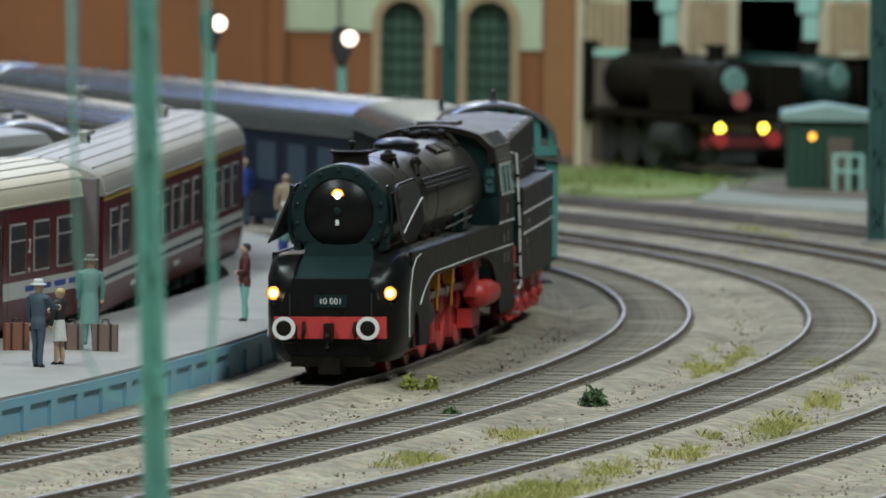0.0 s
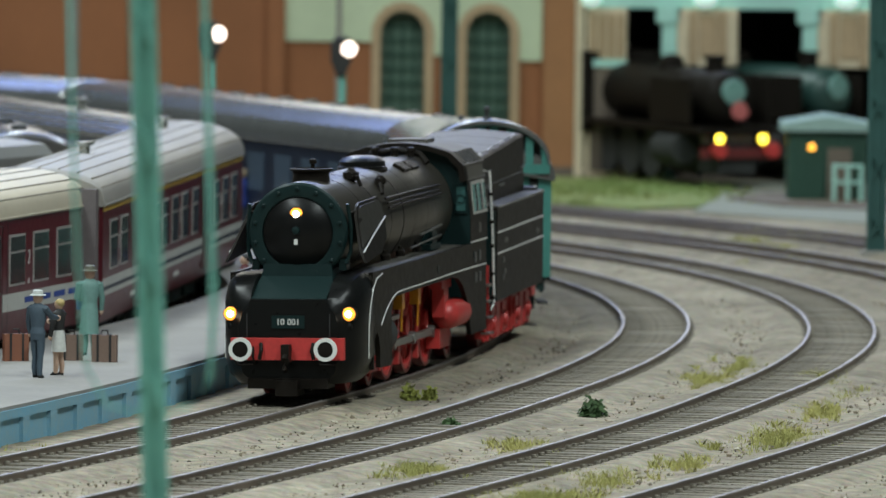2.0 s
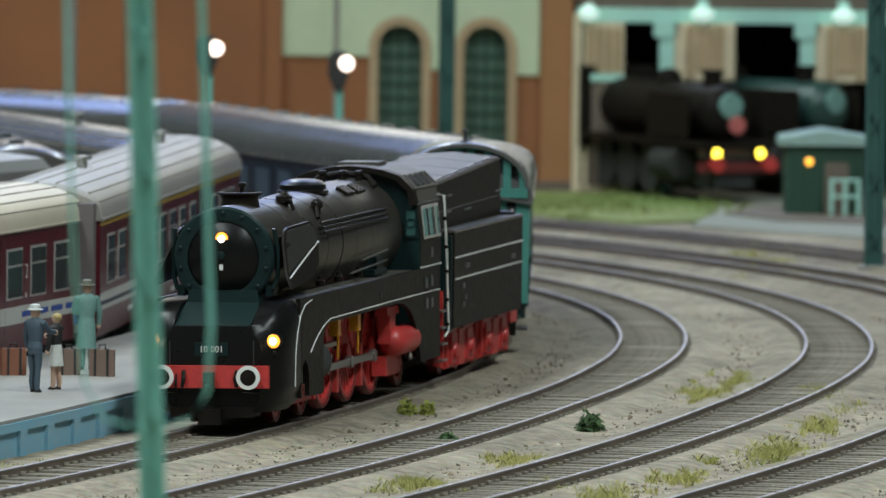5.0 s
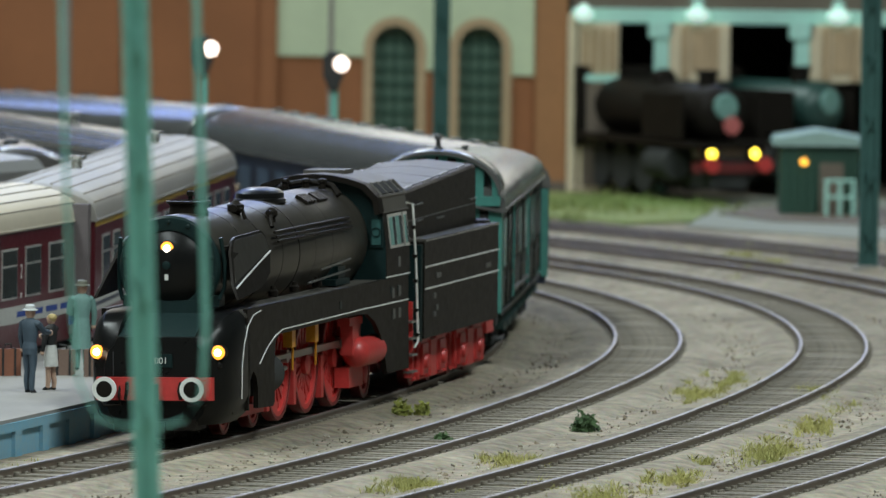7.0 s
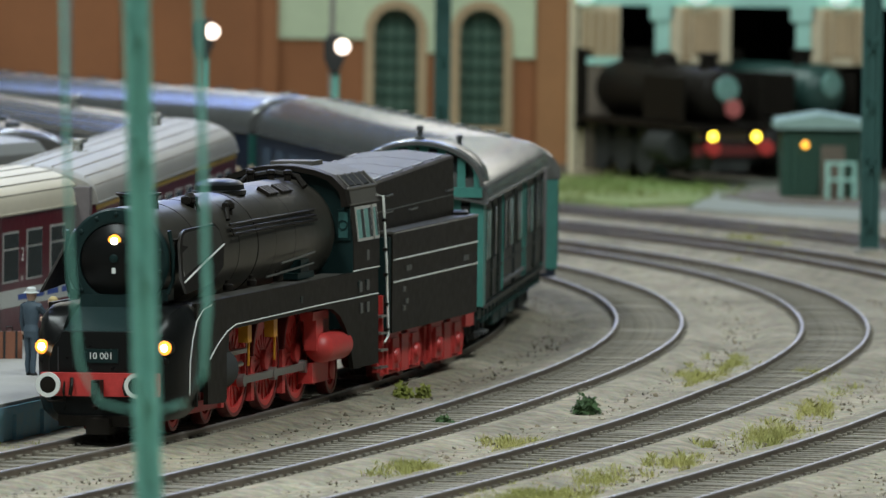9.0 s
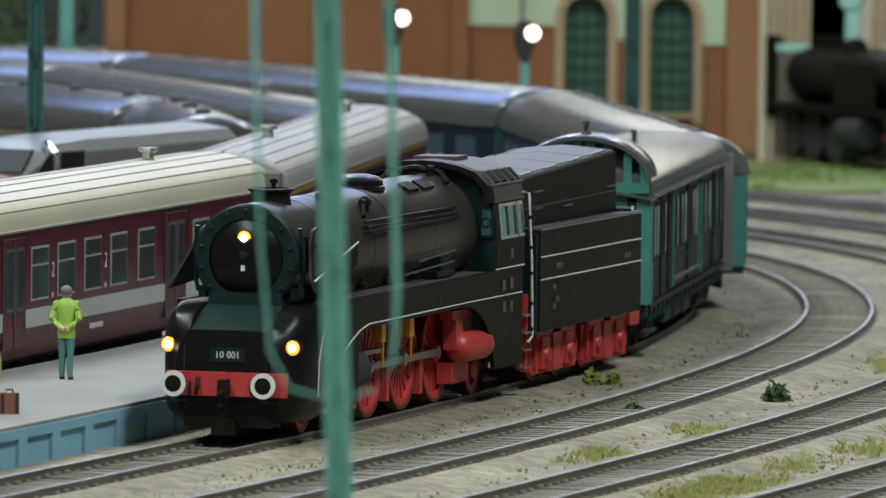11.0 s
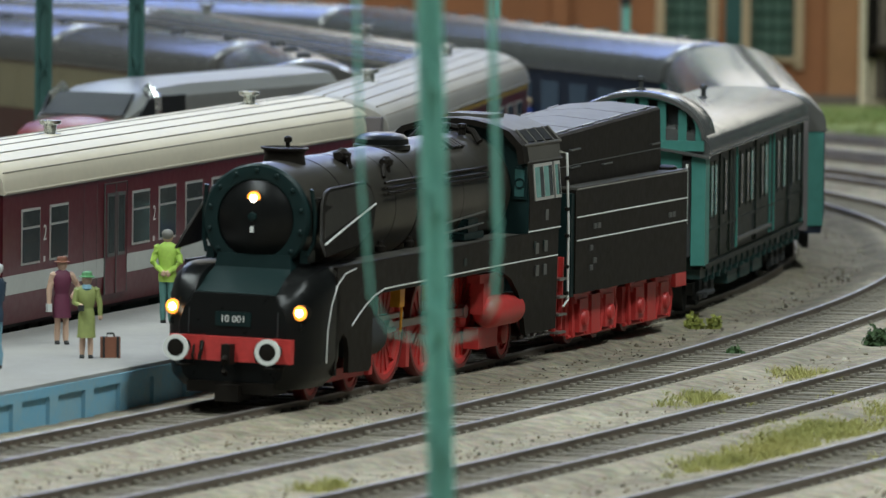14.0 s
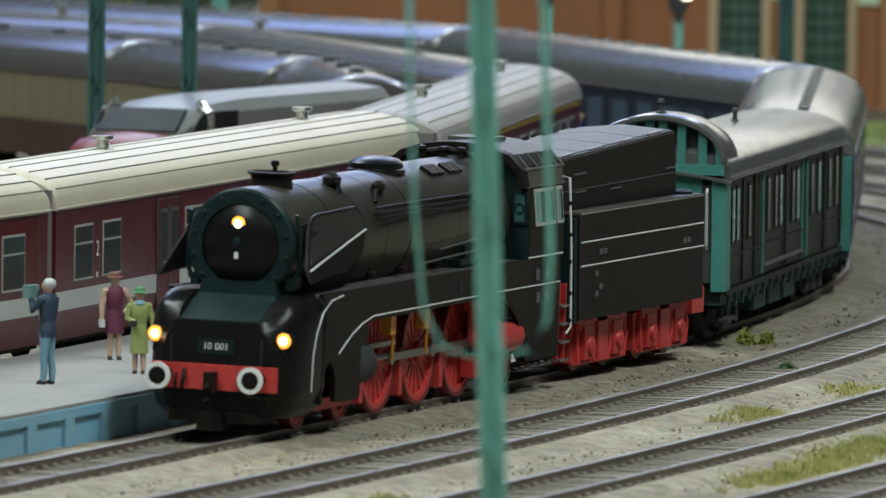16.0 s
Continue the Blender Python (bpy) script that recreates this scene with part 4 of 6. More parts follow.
    part("sole_bar", box(bmn(), -n + 2, -2, -14.5, 15, 6.6, 8.2), DARK, t)
    return t


NAVYMARK = material("royal_blue_mark", (0.03, 0.07, 0.30), 0.5, 0, 0.05, 300, 0)
UNDERTEAL = material("dark_teal_equipment", (0.03, 0.07, 0.07), 0.6, 0, 0.2, 200, 0.1)
# last two coaches: weaker light on their roofs is painted as grey
for k, (s0, roof, first) in enumerate([(-246, CREAM, 0), (66, CREAM, 0), (378, CREAM, 0), (690, CREAMGREY, 1), (1002, GREYROOF, 0), (1314, GREYROOF, 0)]):
    red_coach(s0, roof, first, ["maroon railcar coach with cream ribbed roof and grey stripe", "maroon railcar coach with pale roof and yellow first class band",
                                "maroon railcar coach, roof painted grey for the darker light"][0 if k < 3 else 1 if k == 3 else 2])


# the red and cream railcar with a streamlined cab
DULLGLASS = material("dull_dark_glass", (0.02, 0.023, 0.025), 0.5, 0, 0.1, 120, 0, spec=0.2)
TEEDARK = material("dark_red_coach_paint", (0.05, 0.009, 0.009), 0.4, 0, 0.1, 200, 0.02)
TEERED = material("dull_red_cab_paint", (0.22, 0.04, 0.03), 0.4, 0, 0.1, 200, 0.02)
TAN = material("tan_window_band", (0.20, 0.175, 0.11), 0.5, 0, 0.1, 200, 0.02)
SILVER = material("silver_grey_roof", (0.23, 0.23, 0.22), 0.42, 0.1, 0.1, 120, 0.02)


def tee_coach(s0, n, label):
    t = thing("railcar_coach", label, "railcar coach", vehicle(s0, n, 0, tee_at), "red and cream railcar set")
    coach_shell(t, n, 33, 6, 32, 42.5, TEEDARK, GREYROOF, power=0.9)
    for s in (-1, 1):
        part("window_band", box(bmn(), -n + 3, -3, s * 16.5 - 0.2, s * 16.5 + 0.2, 17, 30.5), TAN, t, "tan window band")
        for k in range(int(n / 13)):
            window(t, -9 - k * 13, 18.5, 29.5, 8, s, 16.75, False, TAN)
    for k in range(3):
        part("roof_vent", lathe(bmn(), (-20 - k * n / 3, 0, 42), [(0, 2.2), (1.4, 2.2), (1.8, 1.4)], "z", 14), DARK, t)
    bogies(t, n, DARK)
    return t


def tee_cab(s0):
    t = thing("railcar_power_car", "streamlined red railcar power car with silver roof and cab windows", "railcar", vehicle(s0, 150, 0, tee_at), "red and cream railcar set")
    n = 150
    # cab: rounded bonnet and raised glazed cab
    prof = lambda w, z0, ze, zr: [(-w, z0), (-w, ze * 0.6 + z0 * 0.4), (-w * 0.98, ze), (-w * 0.8, ze + (zr - ze) * 0.7), (-w * 0.4, zr - 0.4), (0, zr), (w * 0.4, zr - 0.4), (w * 0.8, ze + (zr - ze) * 0.7), (w * 0.98, ze), (w, ze * 0.6 + z0 * 0.4), (w, z0)]
    st = [(0, 6, 7, 16, 21), (-2, 10, 6, 20, 26.5), (-6, 13.5, 6, 24, 30), (-14, 15.5, 6, 26, 31.6), (-26, 16.5, 6, 27, 32.4), (-40, 16.5, 6, 27, 32.4), (-n, 16.5, 6, 27, 32.4)]
    part("body", loft(bmn(), [[(x, y, z) for y, z in prof(w, a, b, c)] for x, w, a, b, c in st]), TEERED, t, "dull red rounded bonnet")
    st = [(-22, 13.5, 30, 31.6, 32.4), (-32, 14.5, 30, 35, 38), (-42, 15, 30, 36.4, 40), (-60, 15.5, 30, 36.8, 41), (-n, 15.5, 30, 36.8, 41)]
    part("cab_roof", loft(bmn(), [[(x, y, z) for y, z in prof(w, a, b, c)] for x, w, a, b, c in st]), SILVER, t, "silver grey cab roof")
    for s in (-1, 1):
        bm = loft(bmn(), [[(-26, s * 14.3, 31.8), (-34, s * 15.3, 31.8), (-34, s * 15.1, 37), (-31, s * 14.8, 36.2)], [(-26, s * 14.8, 31.8), (-34, s * 15.8, 31.8), (-34, s * 15.6, 37), (-31, s * 15.2, 36.2)]])
        part("cab_window", bm, DULLGLASS, t, "dark cab side window")
        bm = box(bmn(), -52, -37, s * 15.2, s * 15.9, 32, 37.2)
        part("cab_window", bm, DULLGLASS, t, "dark cab side window", 0.4)
        part("window_post", tube(bmn(), [(-35.5, s * 15.6, 30.5), (-35.5, s * 15.3, 37), (-36, s * 12, 39.4)], 1.5, 8), CHROME, t, "bright window post")
    bm = loft(bmn(), [[(-22.5, -12, 32), (-22.5, 12, 32), (-31.4, 11, 37.4), (-31.4, -11, 37.4)], [(-21.6, -12, 32.4), (-21.6, 12, 32.4), (-30.4, 11, 38), (-30.4, -11, 38)]])
    part("windscreen", bm, DULLGLASS, t, "dark sloping windscreen")
    for k in range(9):
        bm = box(bmn(), -0.5, 0.5, 0, 6, 0, 0.8)
        bm.transform(Matrix.Translation((-92 + k * 3.2, 8, 38.6)) @ Matrix.Rotation(radians(-25), 4, "X"))
        part("roof_grille_bar", bm, CHROME, t)
    bogies(t, n, DARK)
    return t


_nose = float(np.interp(2674, [w[1] for w in _tee], _tl))
tee_cab(_nose)
for s0 in (_nose + 153, _nose + 276, _nose + 399, _nose + 522):
    tee_coach(s0, 120, "red and tan railcar coach with glossy grey roof")


# the train behind the locomotive
GREENEND = material("teal_green_coach_end", (0.06, 0.235, 0.20), 0.45, 0, 0.1, 200, 0.03)
ROOFSILVER = material("shiny_grey_roof", (0.14, 0.14, 0.135), 0.22, 0.3, 0.12, 120, 0.01, spec=0.6)


def green_coach():
    t = thing("passenger_coach", "dark green coach with teal arched end hood and shiny grey roof", "coach")
    n, w = 192, 33
    coach_shell(t, n, w, 11, 38.6, 46.4, BGREEN, ROOFSILVER, power=0.66, over=1.2)
    y = w / 2
    # raised end hood: upright cheeks, an arched front with slots, a silver top
    arc = lambda r, z0, h: [(-r, z0)] + [(-r * math.cos(math.pi * k / 18), z0 + 3.2 + h * math.sin(math.pi * k / 18)) for k in range(19)] + [(r, z0)]
    outer, inner = arc(16.0, 39.6, 10.0), arc(14.2, 41.4, 6.9)
    hood = part("end_hood", loft(bmn(), [[(d, a, b) for a, b in outer + inner[::-1]] for d in (1.2, -1.2)]), GREENEND, t, "teal green arched end hood")
    part("hood_panel", loft(bmn(), [[(d, a, b) for a, b in inner] for d in (-1.4, -2.2)]), DARK, hood, "dark slot behind the arch")
    for yy in (-11, -6, -1.6, 1.6, 6, 11):
        top = 44.6 + 6.9 * math.sqrt(max(0.0, 1 - (yy / 14.2) ** 2))
        part("hood_bar", box(bmn(), -1.2, 0.6, yy - 1.0, yy + 1.0, 41, top), GREENEND, hood)
    part("hood_sill", box(bmn(), -1.4, 1.6, -16.3, 16.3, 39.2, 41.6), GREENEND, hood, "", 0.3)
    for s in (-1, 1):
        part("hood_cheek", box(bmn(), -17, -0.8, s * 15.2, s * 16.0, 39.6, 43.2), BGREEN, hood, "dark hood side")
    lid = arc(16.5, 39.6, 10.3)[1:-1]
    part("hood_roof", loft(bmn(), [[(x, a, b + e) for a, b in lid] + [(x, a * 0.96, b + e - 0.8) for a, b in lid[::-1]] for x, e in ((1.8, -0.3), (1.2, 0.1), (-16.6, 0.1), (-18, -0.5))]), ROOFSILVER, t, "shiny grey hood roof")
    eave = part("end_eave", loft(bmn(), [[(x, -17.7 + 35.4 * k / 16, 38.4 + d + 2.2 * math.sin(math.pi * k / 16)) for k in range(17)] + [(x, 17.7 - 35.4 * k / 16, 37.8 + d + 2.2 * math.sin(math.pi * k / 16)) for k in range(17)] for x, d in ((2.4, -0.5), (-6, 0.4))]), ROOFSILVER, t, "bright curved end eave")
    part("end_panel", box(bmn(), -0.2, 0.6, -11, 11, 12, 39), GREENEND, t, "teal green end panel")
    part("end_door", box(bmn(), -0.9, 0.9, -4.5, 4.5, 12, 36), BGREEN, t, "", 0.2)
    for s in (-1, 1):
        part("end_pillar", box(bmn(), -6.2, 1.2, s * 13.4, s * 16.8, 12, 38.2), GREENEND, t, "teal green corner pillar", 0.3)
        part("end_recess", box(bmn(), -0.4, 0.9, s * 11.2, s * 13.2, 14, 37), DARK, t, "dark recess beside the end door")
        part("buffer", lathe(bmn(), (0, s * 10, 12), [(-2, 1.2), (4, 1.2), (5, 2.4), (5.6, 2.3)], "x", 18), DARK, t)
        part("handrail", tube(bmn(), [(1.4, s * 12.4, 22), (2.2, s * 12.4, 23), (2.2, s * 12.4, 35), (1.4, s * 12.4, 36)], 0.35, 6), FRAME, t, "bright end handrail")
        part("tail_panel", box(bmn(), -n - 0.6, -n + 0.4, s * 5, s * 16.4, 12, 38), GREENEND, t, "teal end sheet")
    for x, z in ((-6, 53.2), (-24, 46.2), (-52, 46.2), (-120, 46.2)):
        part("roof_lamp", lathe(bmn(), (x, 0, z - 0.4), [(0, 1.4), (0.8, 1.2), (1.0, 0.6), (2.6, 0.6), (2.8, 1.0), (3.6, 0.8), (3.8, 0.2)], "z", 12), DARK, t, "small dark roof ventilator")
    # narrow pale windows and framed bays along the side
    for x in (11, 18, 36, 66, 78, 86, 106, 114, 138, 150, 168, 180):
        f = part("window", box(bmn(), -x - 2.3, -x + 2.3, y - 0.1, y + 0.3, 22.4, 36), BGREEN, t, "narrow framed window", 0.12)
        # five of the panes carry a pale reflection as their colour
        part("pane", box(bmn(), -x - 1.5, -x + 1.5, y + 0.2, y + 0.42, 23.2, 35.2), TEALSHEEN if x in (11, 18, 86, 114, 150) else GLASS, f, "narrow pane with a pale reflection painted on" if x in (11, 18, 86, 114, 150) else "")
    for x in (26, 44, 58, 94, 122, 130, 158, 187):
        part("panel_bead", box(bmn(), -x - 0.4, -x + 0.4, y - 0.1, y + 0.4, 13, 38), GREENEND if x in (58, 122, 130) else BGREEN, t)
    for x in (51, 90, 126, 162):
        part("door_line", box(bmn(), -x - 0.15, -x + 0.15, y - 0.1, y + 0.3, 13, 37), DARK, t)
    part("waist_bead", box(bmn(), -n + 1, -7, y - 0.1, y + 0.3, 19.6, 20.1), BGREEN, t)
    part("bay_sill", box(bmn(), -122, -58, y - 0.1, y + 0.7, 14.6, 15.4), FRAMEDARK, t, "worn grey sill", 0.2)
    part("sill_bead", box(bmn(), -n + 1, -1, y - 0.3, y + 0.3, 11, 12.2), BGREEN, t)
    part("sole_bar", box(bmn(), -n + 1, -1, -15, 15.4, 8.6, 11.2), TEALDARK, t, "dark teal sole bar")
    for x in range(12, 190, 11):
        part("truss_bracket", box(bmn(), -x - 0.7, -x + 0.7, 14.6, 15.9, 7.4, 11), TEALDARK, t)
    bogies(t, n, DARK)
    for x in (72, 96, 120):
        part("battery_box", box(bmn(), -x - 9, -x + 9, -12, 14, 3.8, 9.2), TEALDARK, t, "dark teal battery box", 0.4)
    for s in (-1, 1):
        part("step_board", box(bmn(), -20, -6, s * 14, s * 16.6, 4.6, 5.2), DARK, t)
    return t


TEALDARK = material("dark_teal_frame", (0.02, 0.06, 0.055), 0.5, 0, 0.2, 200, 0.08)


def blue_coach(label):
    t = thing("passenger_coach", label, "coach", None, "dark blue coaches of the train")
    n, w = 270, 33
    coach_shell(t, n, w, 8, 35, 45.4, NAVY, ROOFSILVER, power=0.8)
    for k in range(12):
        window(t, -18 - k * 21.3, 20, 31, 13, 1, w / 2, False, NAVYFRAME)
        window(t, -18 - k * 21.3, 20, 31, 13, -1, w / 2, False, NAVYFRAME)
    for s in (-1, 1):
        part("end_sheet", box(bmn(), -0.3, 0.5, s * 12.2, s * 16.2, 10, 34), GREENEND, t, "teal painted end sheet")
    part("lower_band", box(bmn(), -n + 1, -1, w / 2 - 0.1, w / 2 + 0.15, 16, 17), NAVYFRAME, t)
    for k in range(13):
        part("roof_vent", box(bmn(), -14 - k * 20, -8 - k * 20, 2.2, 5.0, 44.4, 45.9), ROOFSILVER, t, "", 0.5)
    bogies(t, n, DARK)
    for x0 in (0.4, -n - 5.4):
        part("gangway", box(bmn(), x0, x0 + 5, -12, 12, 9, 40), BELLOWS, t, "", 0.8)
    return t


NAVYFRAME = material("dull_blue_frame", (0.06, 0.09, 0.13), 0.5, 0, 0.1, 200, 0)
_first = green_coach()
TRAIN = [(_first, 318, 192)]
for _k in range(4):
    TRAIN.append((blue_coach("dark blue long passenger coach with shiny grey roof"), 521 + 276 * _k, 270))


# ---- engine shed behind the tracks ----
WALLY = 3560.0
LEAFDARK = material("dark_green_leaves", (0.05, 0.10, 0.03), 0.8, 0, 0.25, 300, 0.1)
LEAFPALE = material("yellow_green_leaves", (0.34, 0.36, 0.07), 0.8, 0, 0.25, 300, 0.1)
GRASSM = material("dry_yellow_grass", (0.47, 0.43, 0.15), 0.9, 0, 0.25, 200, 0.1, second=(0.30, 0.31, 0.10))
GRASSFAR = material("bright_green_grass", (0.13, 0.22, 0.05), 0.9, 0, 0.2, 60, 0.1, second=(0.26, 0.28, 0.10))
PATH = material("pale_sand_path", (0.30, 0.31, 0.26), 0.9, 0, 0.1, 60, 0.1)
TEALPAINT = material("pale_teal_paint", (0.48, 0.82, 0.72), 0.6, 0, 0.1, 200, 0.05)
TANPAINT = material("tan_door_wood", (0.80, 0.68, 0.48), 0.7, 0, 0.12, 200, 0.05, streak=0.2)
GREYPANEL = material("grey_brown_panel", (0.17, 0.135, 0.105), 0.8, 0, 0.1, 200, 0.05)
NIGHT = material("near_black_dull", (0.035, 0.037, 0.036), 0.9, 0, 0.1, 100, 0.05)
WINGREEN = material("green_window_bars", (0.09, 0.16, 0.12), 0.6, 0, 0.1, 200, 0.0)
YLAMP = material("lit_yellow_lamp", (1.0, 0.75, 0.06), 0.3, 0, 0, 300, 0, glow=6)
SIGLAMP = material("lit_white_signal", (1.0, 0.82, 0.70), 0.3, 0, 0, 300, 0, glow=3.5)
ORANGELAMP = material("lit_orange_lamp", (1.0, 0.45, 0.05), 0.3, 0, 0, 300, 0, glow=2.5)
HUTROOF = material("pale_teal_hut_roof", (0.32, 0.46, 0.42), 0.7, 0, 0.1, 200, 0.05)
DARKMAST = material("dark_green_mast", (0.03, 0.10, 0.09), 0.6, 0, 0.15, 300, 0.05)
GREYPOST = material("grey_post_paint", (0.30, 0.28, 0.25), 0.6, 0, 0.1, 300, 0.05)
BOILERGREEN = material("green_black_boiler", (0.03, 0.075, 0.065), 0.35, 0.1, 0.1, 200, 0.03)


def arched(x, w, z0, ztop, n=10):
    r = w / 2
    pts = [(x - r, z0), (x - r, ztop - r)]
    pts += [(x - r * math.cos(math.pi * k / n), ztop - r + r * math.sin(math.pi * k / n)) for k in range(1, n)]
    return pts + [(x + r, ztop - r), (x + r, z0)]


def build_shed():
    t = thing("engine_shed", "brown brick engine shed with pale plaster band and arched windows", "building")
    W = WALLY
    x0, x1 = -180.0, 45.0
    wins = [(-14.8, 15.4), (15.2, 15.4)]
    # wall in strips between and over the two arched openings
    zs, zt = 14.0, 55.0
    cuts = [x0, -14.8 - 7.7, -14.8 + 7.7, 15.2 - 7.7, 15.2 + 7.7, x1]
    for k in range(5):
        a, b = cuts[k], cuts[k + 1]
        if k in (1, 3):
            part("wall", box(bmn(), a, b, W, W + 12, -3, zs), BRICK, t, "brown brick wall")
            c = (a + b) / 2
            arch = arched(c, b - a, zs, zt)
            top = [(a, 140), (b, 140)]
            out = [(a, zt - 7.7)] + arch[2:-2] + [(b, zt - 7.7), (b, 140), (a, 140)]
            part("wall", extrude_y(bmn(), out, W, W + 12), BRICK, t, "brown brick wall")
        else:
            part("wall", box(bmn(), a, b, W, W + 12, -3, 140), BRICK, t, "brown brick wall")
    # pale plaster band with stepped lower edge round the arches
    def band(a, b, z):
        part("plaster_band", box(bmn(), a, b, W - 1.2, W + 0.5, z, 140), PLASTER, t, "pale green plaster band")
    band(-56, -25.5, 44.0)
    band(-4.3, 4.6, 39.5)
    band(25.8, 34, 38.0)
    for c, w in wins:
        o = arched(c, w + 6.4, 10, zt + 3.2)
        i = arched(c, w, 10, zt)
        part("plaster_arch", extrude_y(bmn(), [(c - 10.8, 48), *o[2:-2], (c + 10.7, 48), (c + 10.7, 140), (c - 10.8, 140)], W - 1.1, W + 0.4), PLASTER, t)
        sur = loft(bmn(), [[(x, W - 1.8, z) for x, z in o + i[::-1]], [(x, W + 1, z) for x, z in o + i[::-1]]])
        wn = part("window", sur, STONE, t, "arched window with tan stone surround")
        part("pane", extrude_y(bmn(), i, W + 4, W + 5), WINGREEN, wn, "dull green glass")
        for k in range(8):
            part("glazing_bar", box(bmn(), c - w / 2, c + w / 2, W + 3.2, W + 4.1, zs + k * 5, zs + k * 5 + 0.9), SHEDGREEN, wn)
        for k in (-0.25, 0.0, 0.25):
            part("glazing_bar", box(bmn(), c + k * w - 0.4, c + k * w + 0.4, W + 3.1, W + 4.0, zs, zt - 3), SHEDGREEN, wn)
        part("window_sill", box(bmn(), c - w / 2 - 1.5, c + w / 2 + 1.5, W - 2.6, W + 2, zs - 1.6, zs), STONE, wn)
    for a, b, m in ((-62, -56, BRICK), (34.5, 45.5, STONEB), (-110, -104, BRICK), (-183, -176, STONEB)):
        part("pilaster", box(bmn(), a, b, W - 3.5, W + 0.5, -3, 140), m, t, "brick corner pilaster", 0.4)
    part("plinth", box(bmn(), x0 - 2, x1 + 2, W - 4.5, W + 0.5, -3, 1.2), GREYPANEL, t)
    part("side_wall", box(bmn(), 43, 45, W + 12, W + 420, -3, 140), BRICK, t)
    part("side_wall", box(bmn(), x0, x0 + 3, W + 12, W + 420, -3, 140), BRICK, t)
    part("shed_roof", box(bmn(), x0 - 6, x1 + 6, W - 6, W + 424, 140, 144), GREYPANEL, t)


STONEB = material("orange_brown_brick", (0.40, 0.19, 0.085), 0.85, 0, 0.1, 200, 0.1)


DEPOTLAMP = material("lit_pale_teal_lantern", (0.72, 1.0, 0.9), 0.4, 0, 0, 300, 0, glow=0.45)


def build_roundhouse():
    t = thing("locomotive_depot", "open locomotive depot with tan doors and teal columns", "building")
    W = WALLY
    # shade of the open bays is put into the near-black walls and roof
    part("back_wall", box(bmn(), 46, 260, W + 330, W + 338, -3, 110), NIGHT, t, "back wall painted dark for the bay's shade")
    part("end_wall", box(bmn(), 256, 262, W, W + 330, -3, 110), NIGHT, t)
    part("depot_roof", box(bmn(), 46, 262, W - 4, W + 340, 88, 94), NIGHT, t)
    part("depot_floor", box(bmn(), 46, 262, W, W + 330, -2.5, -1.6), GREYPANEL, t)
    part("lintel", box(bmn(), 47, 262, W - 2, W + 6, 57, 62), TEALPAINT, t, "pale teal lintel beam", 0.4)
    part("gable", box(bmn(), 47, 262, W, W + 6, 62, 88), GREYPANEL, t, "dark boarded gable")
    part("lantern", lathe(bmn(), (51, W - 7, 57), [(0, 1.4), (1.6, 3.4), (3.4, 3.6), (5, 2.4), (6.6, 0.8)], "z", 16), DEPOTLAMP, t, "lit pale teal lantern")
    part("jamb", box(bmn(), 45.6, 48.6, W - 6, W - 2, -2, 60), TANPAINT, t, "pale door jamb", 0.3)
    for a, b in ((49.5, 63.5),):
        d = part("door", box(bmn(), a, b, W - 6, W - 3, -2, 57), TANPAINT, t, "tan wooden depot door")
        part("door_panel", box(bmn(), a + 1.5, b - 3, W - 7, W - 5.5, 0, 36), GREYPANEL, d, "dark lower door panel", 0.3)
        part("door_rail", box(bmn(), a, b, W - 7.2, W - 5.5, 36.5, 39), TEALPAINT, d)
        for k in range(4):
            part("door_board", box(bmn(), a + 1 + k * 3.2, a + 3.4 + k * 3.2, W - 6.8, W - 5.8, 40, 55), STONE, d, "", 0.2)
    for x in (75.8, 125, 174, 223):
        part("column", box(bmn(), x, x + 5.2, W - 3, W + 3, -2, 62), TEALPAINT, t, "pale teal iron column", 0.5)
        lamp = part("lantern", lathe(bmn(), (x + 15, W - 5, 57), [(0, 1.6), (1.6, 4), (3.4, 4.4), (5, 2.8), (6.6, 1.0)], "z", 16), DEPOTLAMP, t, "lit pale teal lantern")
        part("lantern_cap", lathe(bmn(), (x + 15, W - 5, 63.6), [(0, 3.0), (1.2, 1.8), (2.4, 0.6)], "z", 16), TEALPAINT, lamp)
        d = part("upper_panel", box(bmn(), x + 5.4, x + 26.5, W - 4, W - 1, 37, 57), TANPAINT, t, "tan boarded panel over the bay")
        for k in (0, 1, 4, 5):
            part("panel_board", box(bmn(), x + 6.2 + k * 3.4, x + 8.8 + k * 3.4, W - 4.9, W - 3.8, 38, 56), STONE if k in (1, 4) else TANPAINT, d, "", 0.2)
        part("panel_glass", box(bmn(), x + 13, x + 19.4, W - 4.6, W - 3.8, 40, 55), STONE, d, "brown window in the panel")
        part("column_cap", box(bmn(), x - 2, x + 7.2, W - 4, W + 3.4, 52, 58), TEALPAINT, t, "", 0.6)


